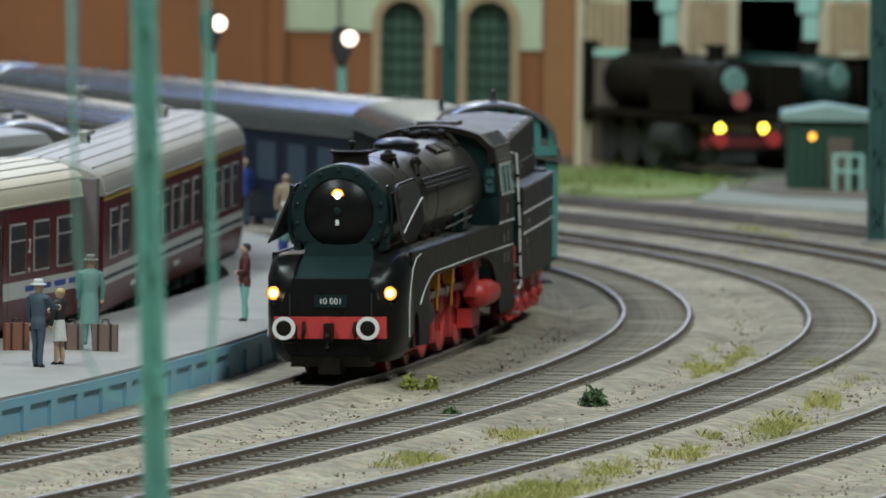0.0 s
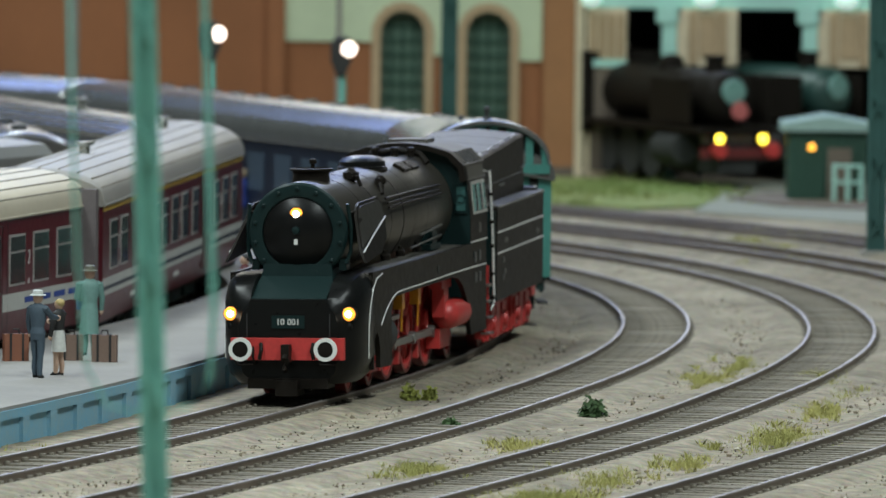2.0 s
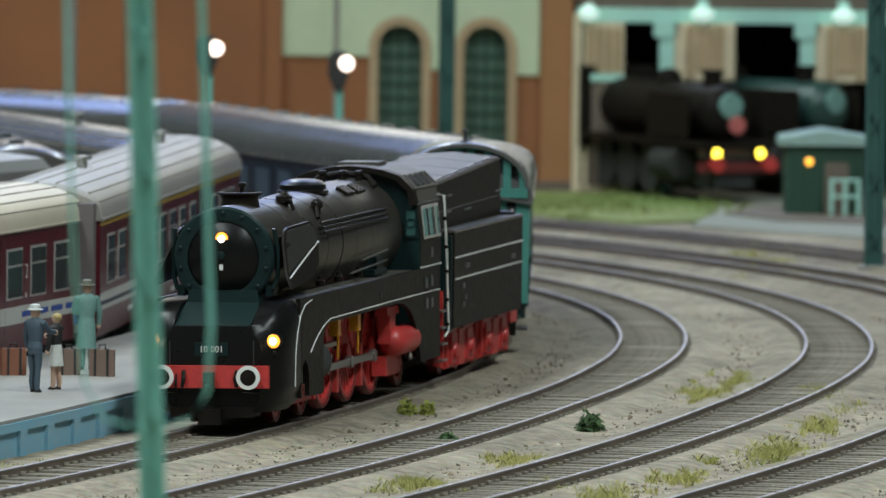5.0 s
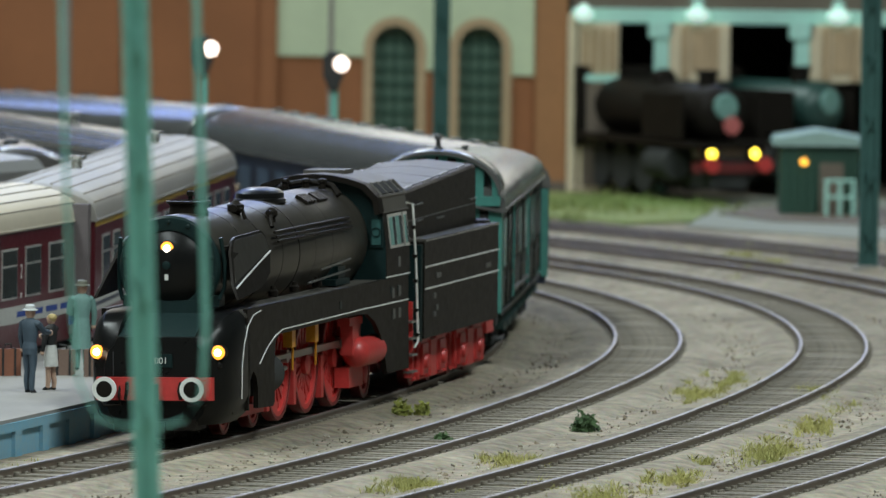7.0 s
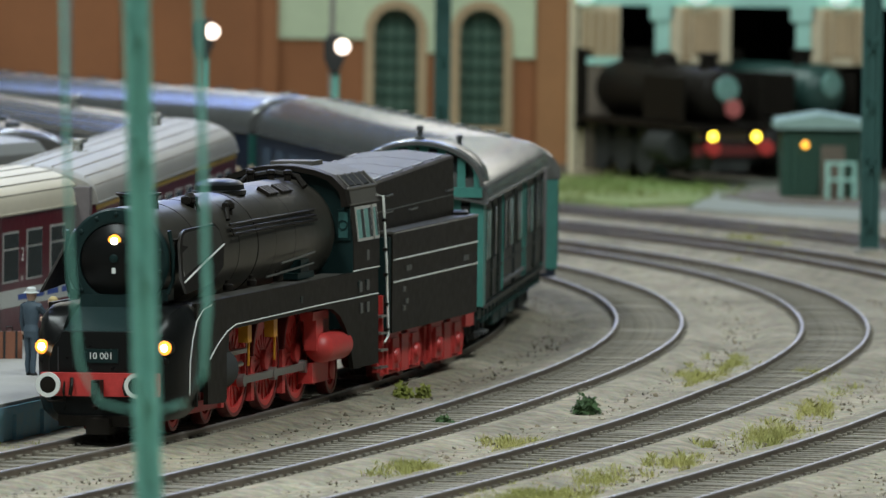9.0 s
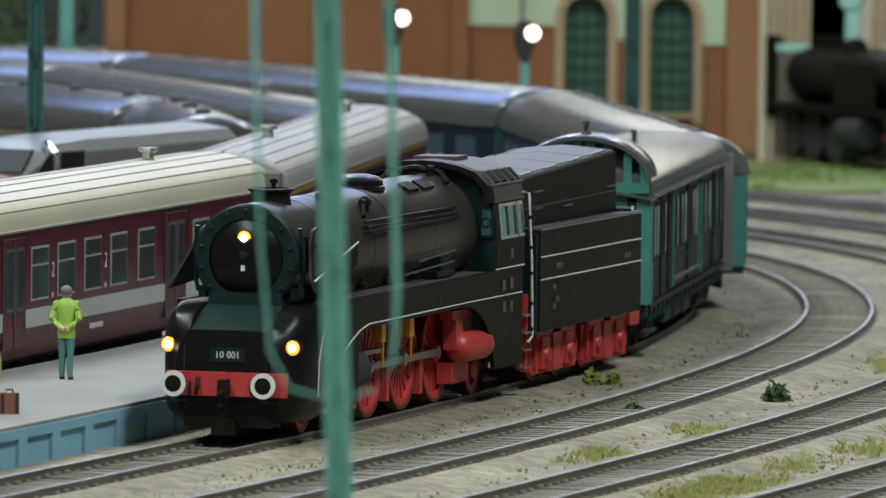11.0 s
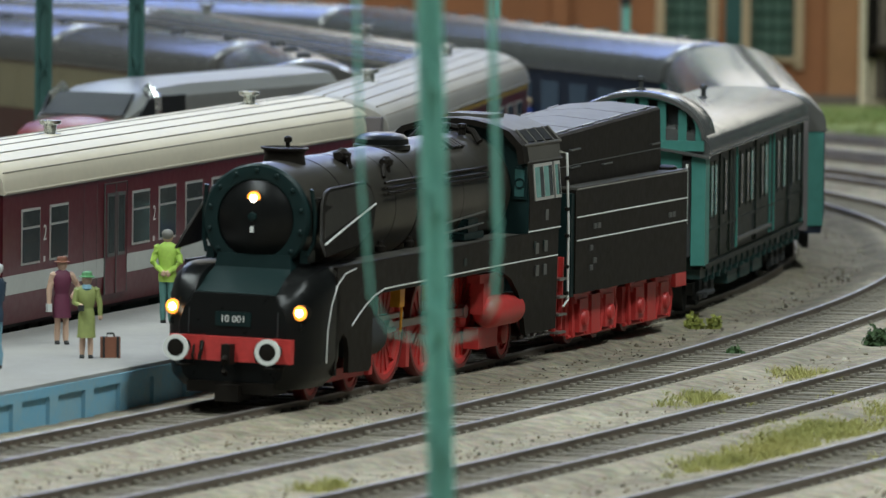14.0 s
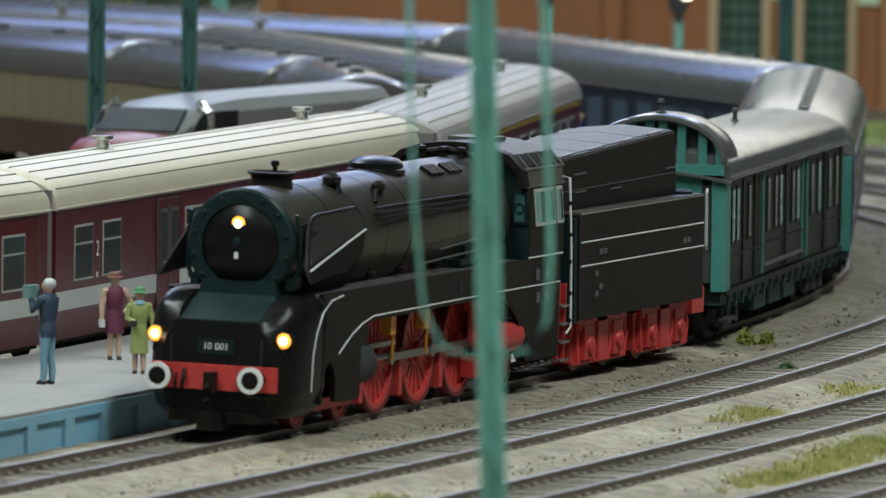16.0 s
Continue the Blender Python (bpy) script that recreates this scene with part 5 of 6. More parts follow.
def parked_loco(label, m, boiler, lamps):
    t = thing("steam_locomotive", label, "locomotive", m, "locomotives at the depot")
    part("boiler", lathe(bmn(), (0, 0, 28.5), [(-8, 8.8), (-9, 9.4), (-90, 9.8), (-95, 9.8)], "x", 32), boiler, t, "dark boiler barrel")
    part("smokebox_door", lathe(bmn(), (-8, 0, 28.5), [(0, 9), (1.6, 7.8), (3, 5), (3.4, 0.1)], "x", 32), boiler, t, "dark smokebox door")
    part("chimney", lathe(bmn(), (-20, 0, 37), [(0, 3.4), (4, 3.1), (5, 4), (6, 3.8)], "z", 20), BLACK, t)
    part("dome", lathe(bmn(), (-55, 0, 37), [(0, 4.6), (3.4, 4.2), (5, 2.6), (5.4, 0.1)], "z", 20), BLACK, t)
    part("cab", box(bmn(), -130, -92, -16, 16, 14, 42), BLACK, t, "black cab", 1.2)
    part("running_board", box(bmn(), -95, 2, -15.5, 15.5, 17, 19), BLACK, t, "", 0.3)
    part("tender_body", box(bmn(), -220, -134, -16, 16, 10, 38), BLACK, t, "black tender", 1)
    part("frame", box(bmn(), -215, -2, -7, 7, 3, 17), NIGHT, t)
    part("buffer_beam", box(bmn(), -2, 0, -14, 14, 8.6, 12), BEAMRED if lamps else BLACK, t, "dull red buffer beam", 0.3)
    part("front_plate", box(bmn(), -4, -1, -13, 13, 14, 19), GREYPANEL, t, "grey front plate", 0.4)
    for s in (-1, 1):
        part("buffer", lathe(bmn(), (0, s * 10, 11.5), [(0, 1.3), (5, 1.3), (5.4, 2.8), (6.2, 2.6)], "x", 18), RED if lamps else BLACK, t, "red buffer")
        part("deflector", box(bmn(), -40, -8, s * 14.4, s * 15.2, 20, 35), BLACK, t, "", 0.3)
        part("cylinder", lathe(bmn(), (-34, s * 13, 11), [(0, 5.2), (18, 5.2)], "x", 20), NIGHT, t)
        for k in range(4):
            part("wheel", lathe(bmn(), (-50 - k * 18, s * 8.6, 8.2), [(-1.2, 7), (-1.2, 8.2), (1.2, 8.2), (1.2, 7), (0, 2)], "y", 24), NIGHT, t)
        if lamps:
            l = part("headlamp", lathe(bmn(), (-1, s * 8.2, 15.2), [(0, 2.2), (2.4, 2.2)], "x", 16), BLACK, t, "lit yellow headlamp")
            part("lamp_lens", lathe(bmn(), (1.4, s * 8.2, 15.2), [(0, 1.6), (0.6, 1.3), (0.8, 0.1)], "x", 16), YLAMP, l, "glowing yellow lens")
    # glint on the smokebox door, made as a pale disc
    part("door_glint", lathe(bmn(), (-5.2, 0, 31), [(0, 4.6), (0.8, 4.2), (1.0, 0.1)], "x", 20), TEALSHEEN, t, "pale disc painted as a glint on the door")
    if lamps:
        part("emblem", lathe(bmn(), (-4.4, 2, 24.5), [(0, 3.4), (0.6, 3.2)], "x", 8), PINK, t, "pink round headboard")
    return t


BEAMRED = material("dull_red_beam", (0.16, 0.02, 0.02), 0.6, 0, 0.2, 200, 0.05)
PINK = material("pink_board", (0.6, 0.16, 0.15), 0.5, 0, 0.1, 200, 0)


def build_hut():
    t = thing("signal_hut", "dark green wooden hut with pale teal roof and lit lamp", "hut")
    part("wall_boarding", box(bmn(), 115, 141, 3392, 3420, -3, 22), SHEDGREEN, t, "dark green boarded walls", 0.4)
    for k in range(9):
        part("board", box(bmn(), 115.4 + k * 2.9, 117.6 + k * 2.9, 3391.2, 3392.4, -2, 21), SHEDGREEN, t, "", 0.2)
    part("roof", loft(bmn(), [[(112.5, y, 21.6), (143.5, y, 21.6), (143, y, 24), (128, y, 26.6), (113, y, 24)] for y in (3389, 3423)]), HUTROOF, t, "pale teal hut roof")
    part("lamp", lathe(bmn(), (122.7, 3390.8, 16.2), [(0, 1.2), (-1.0, 1.0), (-1.4, 0.1)], "y", 16), ORANGELAMP, t, "lit orange lamp")
    part("door", box(bmn(), 128, 136, 3390.6, 3392, -2, 16), GREYPANEL, t, "", 0.2)
    f = thing("hut_railing", "pale teal railing beside the hut", "railing")
    for x in (130, 134.5, 139):
        part("post", tube(bmn(), [(x, 3382, -3), (x, 3382, 11)], 0.7, 8), TEALPAINT, f)
    for z in (5, 10.5):
        part("rail_bar", tube(bmn(), [(130, 3382, z), (139, 3382, z)], 0.5, 8), TEALPAINT, f)


def build_hedge():
    """Dark leafy trees past the shed's end."""
    rnd = random.Random(5)
    for n, (cx, cy, h) in enumerate([(-205, 3540, 75), (-250, 3600, 90), (-300, 3560, 80), (-225, 3640, 100)]):
        t = thing("model_tree", "dark green leafy model tree past the shed", "tree", None, "trees past the shed")
        tr = tube(bmn(), [(cx, cy, -3), (cx + 1, cy, h * 0.4), (cx - 1, cy + 1, h * 0.8)], [3.2, 2.2, 0.8], 8)
        part("trunk", tr, GREYPANEL, t, "brown trunk")
        for b in range(5):
            a = rnd.uniform(0, 6.28)
            z = h * rnd.uniform(0.25, 0.6)
            part("limb", tube(bmn(), [(cx, cy, z), (cx + 12 * math.cos(a), cy + 12 * math.sin(a), z + 12)], [1.4, 0.5], 6), GREYPANEL, t)
        bm = bmn()
        for k in range(900):
            a, q = rnd.uniform(0, 6.28), rnd.random() ** 0.5
            z = rnd.uniform(0.02, 1.05) * h
            rr = 24 * (1 - abs(z / h - 0.45)) * q
            c = Vector((cx + rr * math.cos(a), cy + rr * math.sin(a), z))
            u = Vector((rnd.uniform(-1, 1), rnd.uniform(-1, 1), rnd.uniform(-1, 1))).normalized() * rnd.uniform(1.2, 2.6)
            v = u.orthogonal().normalized() * rnd.uniform(0.8, 1.8)
            bm.faces.new([bm.verts.new(c + w) for w in (-u, v, u, -v)])
        part("crown", bm, LEAFPALE if n == 1 else LEAFDARK, t, "ragged leafy crown")


# ---- masts and signals ----
def lattice_mast(name, x, y, h, w, mat, label, lean=0.0):
    t = thing(name, label, "mast", None, "overhead line masts")
    for s in (-1, 1):
        part("flange", box(bmn(), x + s * w / 2 - 0.45 * w * 0.3, x + s * w / 2 + 0.45 * w * 0.3, y - w * 0.35, y + w * 0.35, -3, h), mat, t, "", 0.1)
    part("web", box(bmn(), x - w / 2, x + w / 2, y - 0.25, y + 0.25, -3, h), mat, t)
    n = int(h / 9)
    for k in range(n):
        z = 2 + k * 9
        part("lattice_bar", tube(bmn(), [(x - w / 2, y - w * 0.3, z), (x + w / 2, y - w * 0.3, z + 8 if k % 2 == 0 else z - 8)], w * 0.09, 5), mat, t)
    part("foot", box(bmn(), x - w, x + w, y - w, y + w, -4, -1.2), CONCRETE, t, "small concrete foot", 0.3)
    t.matrix_world = at(x, y) @ pose(0, 0, 0, 0, lean) @ at(-x, -y)
    return t


def near_mast():
    t = lattice_mast("catenary_mast", -40.3, 1500, 150, 3.0, MAST, "sea-green iron overhead line mast close to the camera", -2.1)
    hoop = [(-51.3, 1500, 150), (-51.0, 1500, 80), (-50.0, 1500, 64), (-47.2, 1500, 58.4), (-43, 1500, 57.2), (-38.5, 1500, 57.0), (-34.5, 1500, 58.0), (-31.8, 1500, 62), (-31.0, 1500, 72), (-31.3, 1500, 150)]
    part("wire_hoop", tube(bmn(), hoop, [0.3, 0.3, 0.25, 0.2, 0.18, 0.18, 0.22, 0.35, 0.5, 0.55], 8), MAST, t, "thin green hanging wire hoop")
    part("cross_arm", box(bmn(), -53, -29, 1499.2, 1500.8, 147, 150), MAST, t, "", 0.2)


def signal(x, y, z, label):
    t = thing("light_signal", label, "signal", None, "lit signals before the shed")
    part("post", tube(bmn(), [(x - 2.2, y + 2, -3), (x - 2.2, y + 2, z - 6)], 1.3, 10), MAST, t, "green signal post")
    part("signal_head", loft(bmn(), [[(x - 2.6 + a * k, y + d, z - 1 + b * k) for a, b in ((-3.4, -3), (-3.4, 3), (-1.8, 5), (1.8, 5), (3.4, 3), (3.4, -3), (1.2, -8), (-1.2, -8))] for d, k in ((-1.2, 0.92), (0, 1), (2, 0.95))]), NIGHT, t, "black signal head")
    part("lamp", lathe(bmn(), (x, y - 1.2, z), [(0, 2.4), (-1.2, 2.2), (-2, 1.4), (-2.3, 0.1)], "y", 18), SIGLAMP, t, "glowing white signal lamp")


def post(x, y, h, r, mat, label):
    t = thing("slim_post", label, "post", None, "posts before the shed")
    part("shaft", tube(bmn(), [(x, y, -3), (x, y, h)], r, 10), mat, t)
    part("collar", lathe(bmn(), (x, y, -3), [(0, r * 2), (2, r * 1.8), (3, r)], "z", 12), mat, t)


# ---- plants ----
def tuft_patch(cx, cy, rx, ry, n, hmin, hmax, mat, label, name="grass_tufts", seed=1, wide=0.18):
    rnd = random.Random(seed)
    bm = bmn()
    knots = [(rnd.gauss(0, 0.6), rnd.gauss(0, 0.6), rnd.uniform(0.4, 1.4)) for k in range(max(5, n // 45))]
    for k in range(n):
        ux, uy, size = rnd.choice(knots)
        dx0, dy0 = rnd.gauss(0, 0.22 * size), rnd.gauss(0, 0.2 * size)
        q = min(1.0, math.hypot(dx0, dy0) * 2.5)
        x, y = cx + rx * (ux + dx0), cy + ry * (uy + dy0)
        h = rnd.uniform(hmin, hmax) * max(0.35, 1.1 - 0.6 * q)
        b = rnd.uniform(0, 6.283)
        lx, ly = rnd.gauss(0, 0.5) * h, rnd.gauss(0, 0.5) * h
        dx, dy = wide * math.cos(b), wide * math.sin(b)
        v = [bm.verts.new(q3) for q3 in ((x - dx, y - dy, -3), (x + dx, y + dy, -3), (x + lx * 0.5 + dx * 0.7, y + ly * 0.5 + dy * 0.7, -2.8 + h * 0.7), (x + lx, y + ly, -2.8 + h), (x + lx * 0.5 - dx * 0.7, y + ly * 0.5 - dy * 0.7, -2.8 + h * 0.7))]
        bm.faces.new(v)
    ob = part(name, bm, mat)
    return tagged(ob, label, "grass", kind="stuff")


def bush(cx, cy, r, h, mat, label, seed):
    rnd = random.Random(seed)
    bm = bmn()
    for k in range(int(420 * (r / 5) ** 1.2)):
        u = Vector((rnd.gauss(0, 1), rnd.gauss(0, 1), rnd.gauss(0, 1))).normalized()
        q = rnd.random() ** 0.4
        lump = 0.75 + 0.4 * noise.noise((u.x * 2 + seed, u.y * 2, u.z * 2))
        c = Vector((cx + u.x * r * q * lump, cy + u.y * r * q * lump, -2.6 + abs(u.z) * h * q * lump))
        s = rnd.uniform(0.35, 0.9)
        a = Vector((rnd.uniform(-1, 1), rnd.uniform(-1, 1), rnd.uniform(-1, 1))).normalized() * s
        b = a.orthogonal().normalized() * s * 0.7
        bm.faces.new([bm.verts.new(c + w) for w in (-a, b, a, -b)])
    t = thing("shrub", label, "shrub", None, "")
    part("foliage", bm, mat, t)
    part("stem", tube(bmn(), [(cx, cy, -3.2), (cx, cy, -1.5)], 0.4, 6), GREYPANEL, t)


def flat_patch(name, pts, mat, label, z=-1.6):
    rnd = random.Random(len(name))
    bm = bmn()
    vs = [bm.verts.new((x + rnd.uniform(-3, 3), y + rnd.uniform(-4, 4), z)) for x, y in pts]
    f = bm.faces.new(vs)
    g = bmesh.ops.extrude_face_region(bm, geom=[f])
    for v in g["geom"]:
        if isinstance(v, bmesh.types.BMVert):
            v.co.z -= 2.5
    tagged(part(name, bm, mat), label, "ground", kind="structure")


def pebbles():
    rnd = random.Random(11)
    bm = bmn()
    for k in range(7000):
        s, off = rnd.uniform(60, 1000), rnd.choice((26, 76, 126, 180)) + rnd.gauss(0, 10)
        x, y, _ = along(s, off)
        r = rnd.choice((0.2, 0.25, 0.3, 0.4, 0.55, 0.8 if rnd.random() < 0.25 else 0.35))
        m = Matrix.Translation((x, y, -2.5)) @ Euler((rnd.uniform(0, 3), rnd.uniform(0, 3), 0)).to_matrix().to_4x4() @ Matrix.Diagonal((r, r * rnd.uniform(0.6, 1), r * rnd.uniform(0.5, 0.9), 1))
        v = [bm.verts.new(m @ Vector(q)) for q in ((1, 0, 0), (-1, 0, 0), (0, 1, 0), (0, -1, 0), (0, 0, 1), (0, 0, -1))]
        for a, b in ((0, 2), (2, 1), (1, 3), (3, 0)):
            bm.faces.new((v[a], v[b], v[4]))
            bm.faces.new((v[b], v[a], v[5]))
    tagged(part("loose_stones", bm, STONES), "loose grey and brown stones in the ballast", "gravel", kind="stuff")


def stones_material():
    m = bpy.data.materials.new("loose_stones")
    m.use_nodes = True
    nt = m.node_tree
    g = nt.nodes.new("ShaderNodeNewGeometry")
    r = nt.nodes.new("ShaderNodeValToRGB")
    for k, (pos, c) in enumerate([(0.0, (0.07, 0.06, 0.05)), (1.0, (0.5, 0.46, 0.38))]):
        r.color_ramp.elements[k].position, r.color_ramp.elements[k].color = pos, (*c, 1)
    e = r.color_ramp.elements.new(0.5)
    e.color = (0.24, 0.19, 0.13, 1)
    nt.links.new(g.outputs["Random Per Island"], r.inputs[0])
    nt.links.new(r.outputs[0], nt.nodes["Principled BSDF"].inputs["Base Color"])
    nt.nodes["Principled BSDF"].inputs["Roughness"].default_value = 0.9
    return m


STONES = stones_material()

# ---- model figures on the platform: one plain mesh each ----
SKIN = material("figure_skin_paint", (0.55, 0.36, 0.26), 0.6, 0, 0.05, 300, 0)
FIG = {k: material("figure_paint_" + k, c, 0.65, 0, 0.12, 500, 0.05) for k, c in {
    "blue_grey": (0.06, 0.09, 0.12), "pale_blue": (0.18, 0.34, 0.42), "wine": (0.12, 0.02, 0.05), "olive": (0.30, 0.34, 0.11), "lime": (0.42, 0.62, 0.10),
    "teal": (0.10, 0.24, 0.22), "white": (0.7, 0.7, 0.66), "jacket": (0.10, 0.02, 0.02), "mint": (0.20, 0.48, 0.42), "black": (0.02, 0.02, 0.02), "royal": (0.03, 0.06, 0.30), "tan": (0.40, 0.30, 0.2), "brown": (0.24, 0.09, 0.05), "greyteal": (0.16, 0.30, 0.27), "green": (0.10, 0.30, 0.12), "silver": (0.6, 0.62, 0.6), "navy": (0.03, 0.055, 0.09), "grey": (0.22, 0.21, 0.19), "fair": (0.5, 0.38, 0.16), "olivegrey": (0.16, 0.16, 0.12), "taupe": (0.20, 0.13, 0.10)}.items()}


ARMS = {  # elbow and fist against the shoulder: forward, outward, up
    "down": ((0.3, 0.7, -3.2), (0.9, 0.6, -6.0)), "hip": ((-0.4, 2.0, -2.8), (0.7, 0.2, -4.8)), "front": ((0.5, 0.6, -3.0), (2.4, -0.8, -3.6)),
    "raise": ((1.6, 0.6, -2.0), (2.8, -0.6, 0.8)), "reach": ((1.8, 0.5, -1.8), (4.6, 0.2, -2.2)), "back": ((-0.9, 0.8, -3.0), (-1.6, -1.6, -5.2)), "bag": ((0.1, 0.9, -3.2), (0.4, 1.0, -6.2))}


def figure(label, x, y, h, turn, top, legs, skirt=False, coat=False, hair="black", arms=("down", "down"), z=PZ, lower="", bare=False, hat=False, scarf="", carry=None):
    """A small painted figure in one mesh: legs, shoes, trunk, arms and head."""
    bm = bmn()
    k = h / 20.0
    mats = [FIG[top], FIG[legs], SKIN, FIG[hair], FIG["black"], FIG[lower or top], FIG[scarf or top], FIG[carry[0] if carry else top]]

    def mark(n0, i):
        bm.faces.ensure_lookup_table()
        for f in bm.faces[n0:]:
            f.material_index = i
        return len(bm.faces)

    def ell(zz, rx, ry, cx=0.0, cy=0.0):
        return [(cx + rx * math.cos(a * math.pi / 7), cy + ry * math.sin(a * math.pi / 7), zz) for a in range(14)]
    long = skirt or coat
    for s in (-1, 1):
        step = 0.35 * s
        loft(bm, [ell(0.7, 0.55, 0.55, step, s * 0.95), ell(2.6, 0.72, 0.7, step * 0.8 - 0.15, s * 0.95), ell(4.8, 0.66, 0.68, step * 0.5 + 0.1, s * 0.9), ell(7.2, 0.95, 0.9, 0.1, s * 0.88), ell(9.9, 1.15, 1.05, 0, s * 0.8)])
    n = mark(0, 2 if long and legs == "tan" else 1)
    for s in (-1, 1):
        loft(bm, [ell(0, 0.95, 0.55, 0.45 + 0.35 * s, s * 1.0), ell(0.45, 1.0, 0.58, 0.45 + 0.35 * s, s * 1.0), ell(0.95, 0.6, 0.5, 0.1 + 0.35 * s, s * 0.98)])
    n = mark(n, 4)
    low = 4.9 if coat else 6.2 if skirt else 8.8
    loft(bm, [ell(low, 1.9 if long else 1.35, 2.2 if long else 1.85), ell(low + 1.4, 1.75 if long else 1.45, 2.1 if long else 1.95), ell(10.2, 1.5, 1.95), ell(11.9, 1.2, 1.6)])
    n = mark(n, 5 if lower else 0)
    loft(bm, [ell(11.5, 1.22, 1.62), ell(13.2, 1.4, 1.95, 0.1), ell(14.9, 1.5, 2.25, 0.1), ell(16.1, 1.25, 2.25), ell(16.7, 0.95, 1.6), ell(17.2, 0.6, 0.75)])
    n = mark(n, 0)
    ends = []
    for s, way in zip((-1, 1), arms):
        e, w = ARMS[way]
        a = Vector((0, s * 2.15, 15.9))
        el, wr = a + Vector((e[0], s * e[1], e[2])), a + Vector((w[0], s * w[1], w[2]))
        tube(bm, [a + Vector((0, -s * 0.5, 0.3)), a, a.lerp(el, 0.5), el, el.lerp(wr, 0.5), wr], [0.75, 0.88, 0.78, 0.68, 0.6, 0.5], 8)
        ends.append(wr)
    n = mark(n, 2 if bare else 0)
    for wr in ends:
        lathe(bm, tuple(wr), [(-0.7, 0.2), (-0.35, 0.55), (0.3, 0.55), (0.6, 0.2)], "z", 8)
    lathe(bm, (0.05, 0, 18.2), [(-1.5, 0.62), (-1.0, 0.7), (-0.6, 1.0), (0.1, 1.2), (0.7, 1.15), (1.2, 0.7), (1.4, 0.1)], "z", 16)
    lathe(bm, (1.15, 0, 18.1), [(-0.3, 0.1), (0, 0.25), (0.25, 0.1)], "z", 6)
    n = mark(n, 2)
    if hat:
        lathe(bm, (-0.05, 0, 18.9), [(-0.1, 1.25), (0, 1.9), (0.2, 1.85), (0.35, 1.3), (1.1, 1.15), (1.35, 0.7), (1.4, 0.1)], "z", 16)
    else:
        lathe(bm, (-0.25, 0, 18.7), [(-0.9, 0.8), (-0.4, 1.15), (0.1, 1.28), (0.6, 1.15), (1.0, 0.7), (1.15, 0.1)], "z", 16)
    n = mark(n, 3)
    if scarf:
        lathe(bm, (0.25, 0, 16.6), [(-0.9, 0.9), (-0.3, 1.35), (0.3, 1.1), (0.6, 0.7)], "z", 12)
        n = mark(n, 6)
    if carry:
        side, (a, b, c) = carry[1], carry[2]
        q = ends[side] + Vector((0, 0, carry[3]))
        box(bm, q.x - a, q.x + a, q.y - b, q.y + b, q.z - c, q.z + c)
        n = mark(n, 7)
    bm.transform(Matrix.Scale(k, 4))
    me = mesh("figure", bm, mats[0])
    for m in mats[1:]:
        me.materials.append(m)
    ob = new("model_figure", me)
    ob.matrix_world = at(x, y, z - 0.1, 0, 0, turn)
    tagged(ob, label, "figurine", "figures on the platform")


def suitcase(x, y, turn, mat, label, k=0.8):
    t = thing("suitcase", label, "suitcase", at(x, y, PZ, 0, 0, turn), "luggage on the platform")
    part("case_body", box(bmn(), -2.6 * k, 2.6 * k, -0.9, 0.9, 0, 5.6 * k), mat, t, "", 0.4)
    part("handle", tube(bmn(), [(-0.8, 0, 5.5 * k), (-0.7, 0, 6.5 * k), (0.7, 0, 6.5 * k), (0.8, 0, 5.5 * k)], 0.22, 6), FIG["black"], t)
    for s in (-1, 1):
        part("strap", box(bmn(), s * 1.5 - 0.25, s * 1.5 + 0.25, -1.05, 1.05, 0.1, 5.7 * k), FIG["black"], t)


build_shed()
build_roundhouse()
parked_loco("black steam locomotive with yellow lamps before the depot", at(101, 3474, 0, 0, 0, -66), BLACK, True)
parked_loco("dark green steam locomotive standing in the depot", at(140, 3530, 0, 0, 0, -48), BOILERGREEN, False)
build_hut()
build_hedge()
near_mast()
signal(-73.4, 3300, 54.6, "black light signal with a glowing white lamp")
signal(-31.0, 3300, 50.2, "black light signal with a shining white lamp")
lattice_mast("catenary_mast", 131, 3072, 160, 4.6, DARKMAST, "dark green overhead line mast beside the far track")
lattice_mast("catenary_mast", 1.5, 3430, 160, 4.4, DARKMAST, "dark green overhead line mast before the shed")
lattice_mast("catenary_mast", -186, 2760, 150, 3.6, DARKMAST, "dark green overhead line mast among the trains")
lattice_mast("catenary_mast", -160.8, 2760, 150, 3.4, DARKMAST, "dark green overhead line mast behind the railcars")
lattice_mast("catenary_mast", -189, 3420, 150, 3.4, MAST, "pale green overhead line mast past the trains")
post(-125, 3420, 150, 2.2, GREYPOST, "plain grey post before the brown wall")
post(-36, 3450, 150, 1.0, GREYPOST, "thin grey wire post before the plaster band")
flat_patch("grass_strip", [(20, 3400), (60, 3330), (85, 3350), (95, 3420), (90, 3500), (46, 3545), (10, 3530)], GRASSFAR, "bright green grass strip before the depot")
flat_patch("sand_path", [(82, 3320), (180, 3200), (230, 3320), (220, 3520), (92, 3530), (96, 3420)], PATH, "pale sandy path before the hut", -1.9)
flat_patch("turntable_edge", [(97, 3395), (110, 3350), (150, 3330), (200, 3380), (180, 3450), (110, 3440)], GREYPANEL, "dark grey pad round the hut", -1.2)
tuft_patch(55, 3440, 34, 70, 900, 2, 5, GRASSFAR, "bright green grass tufts before the depot", seed=3, wide=0.5)
tuft_patch(107, 3160, 22, 34, 1400, 0.8, 2.2, GRASSM, "dry grass along the far tracks", seed=4, wide=0.3)
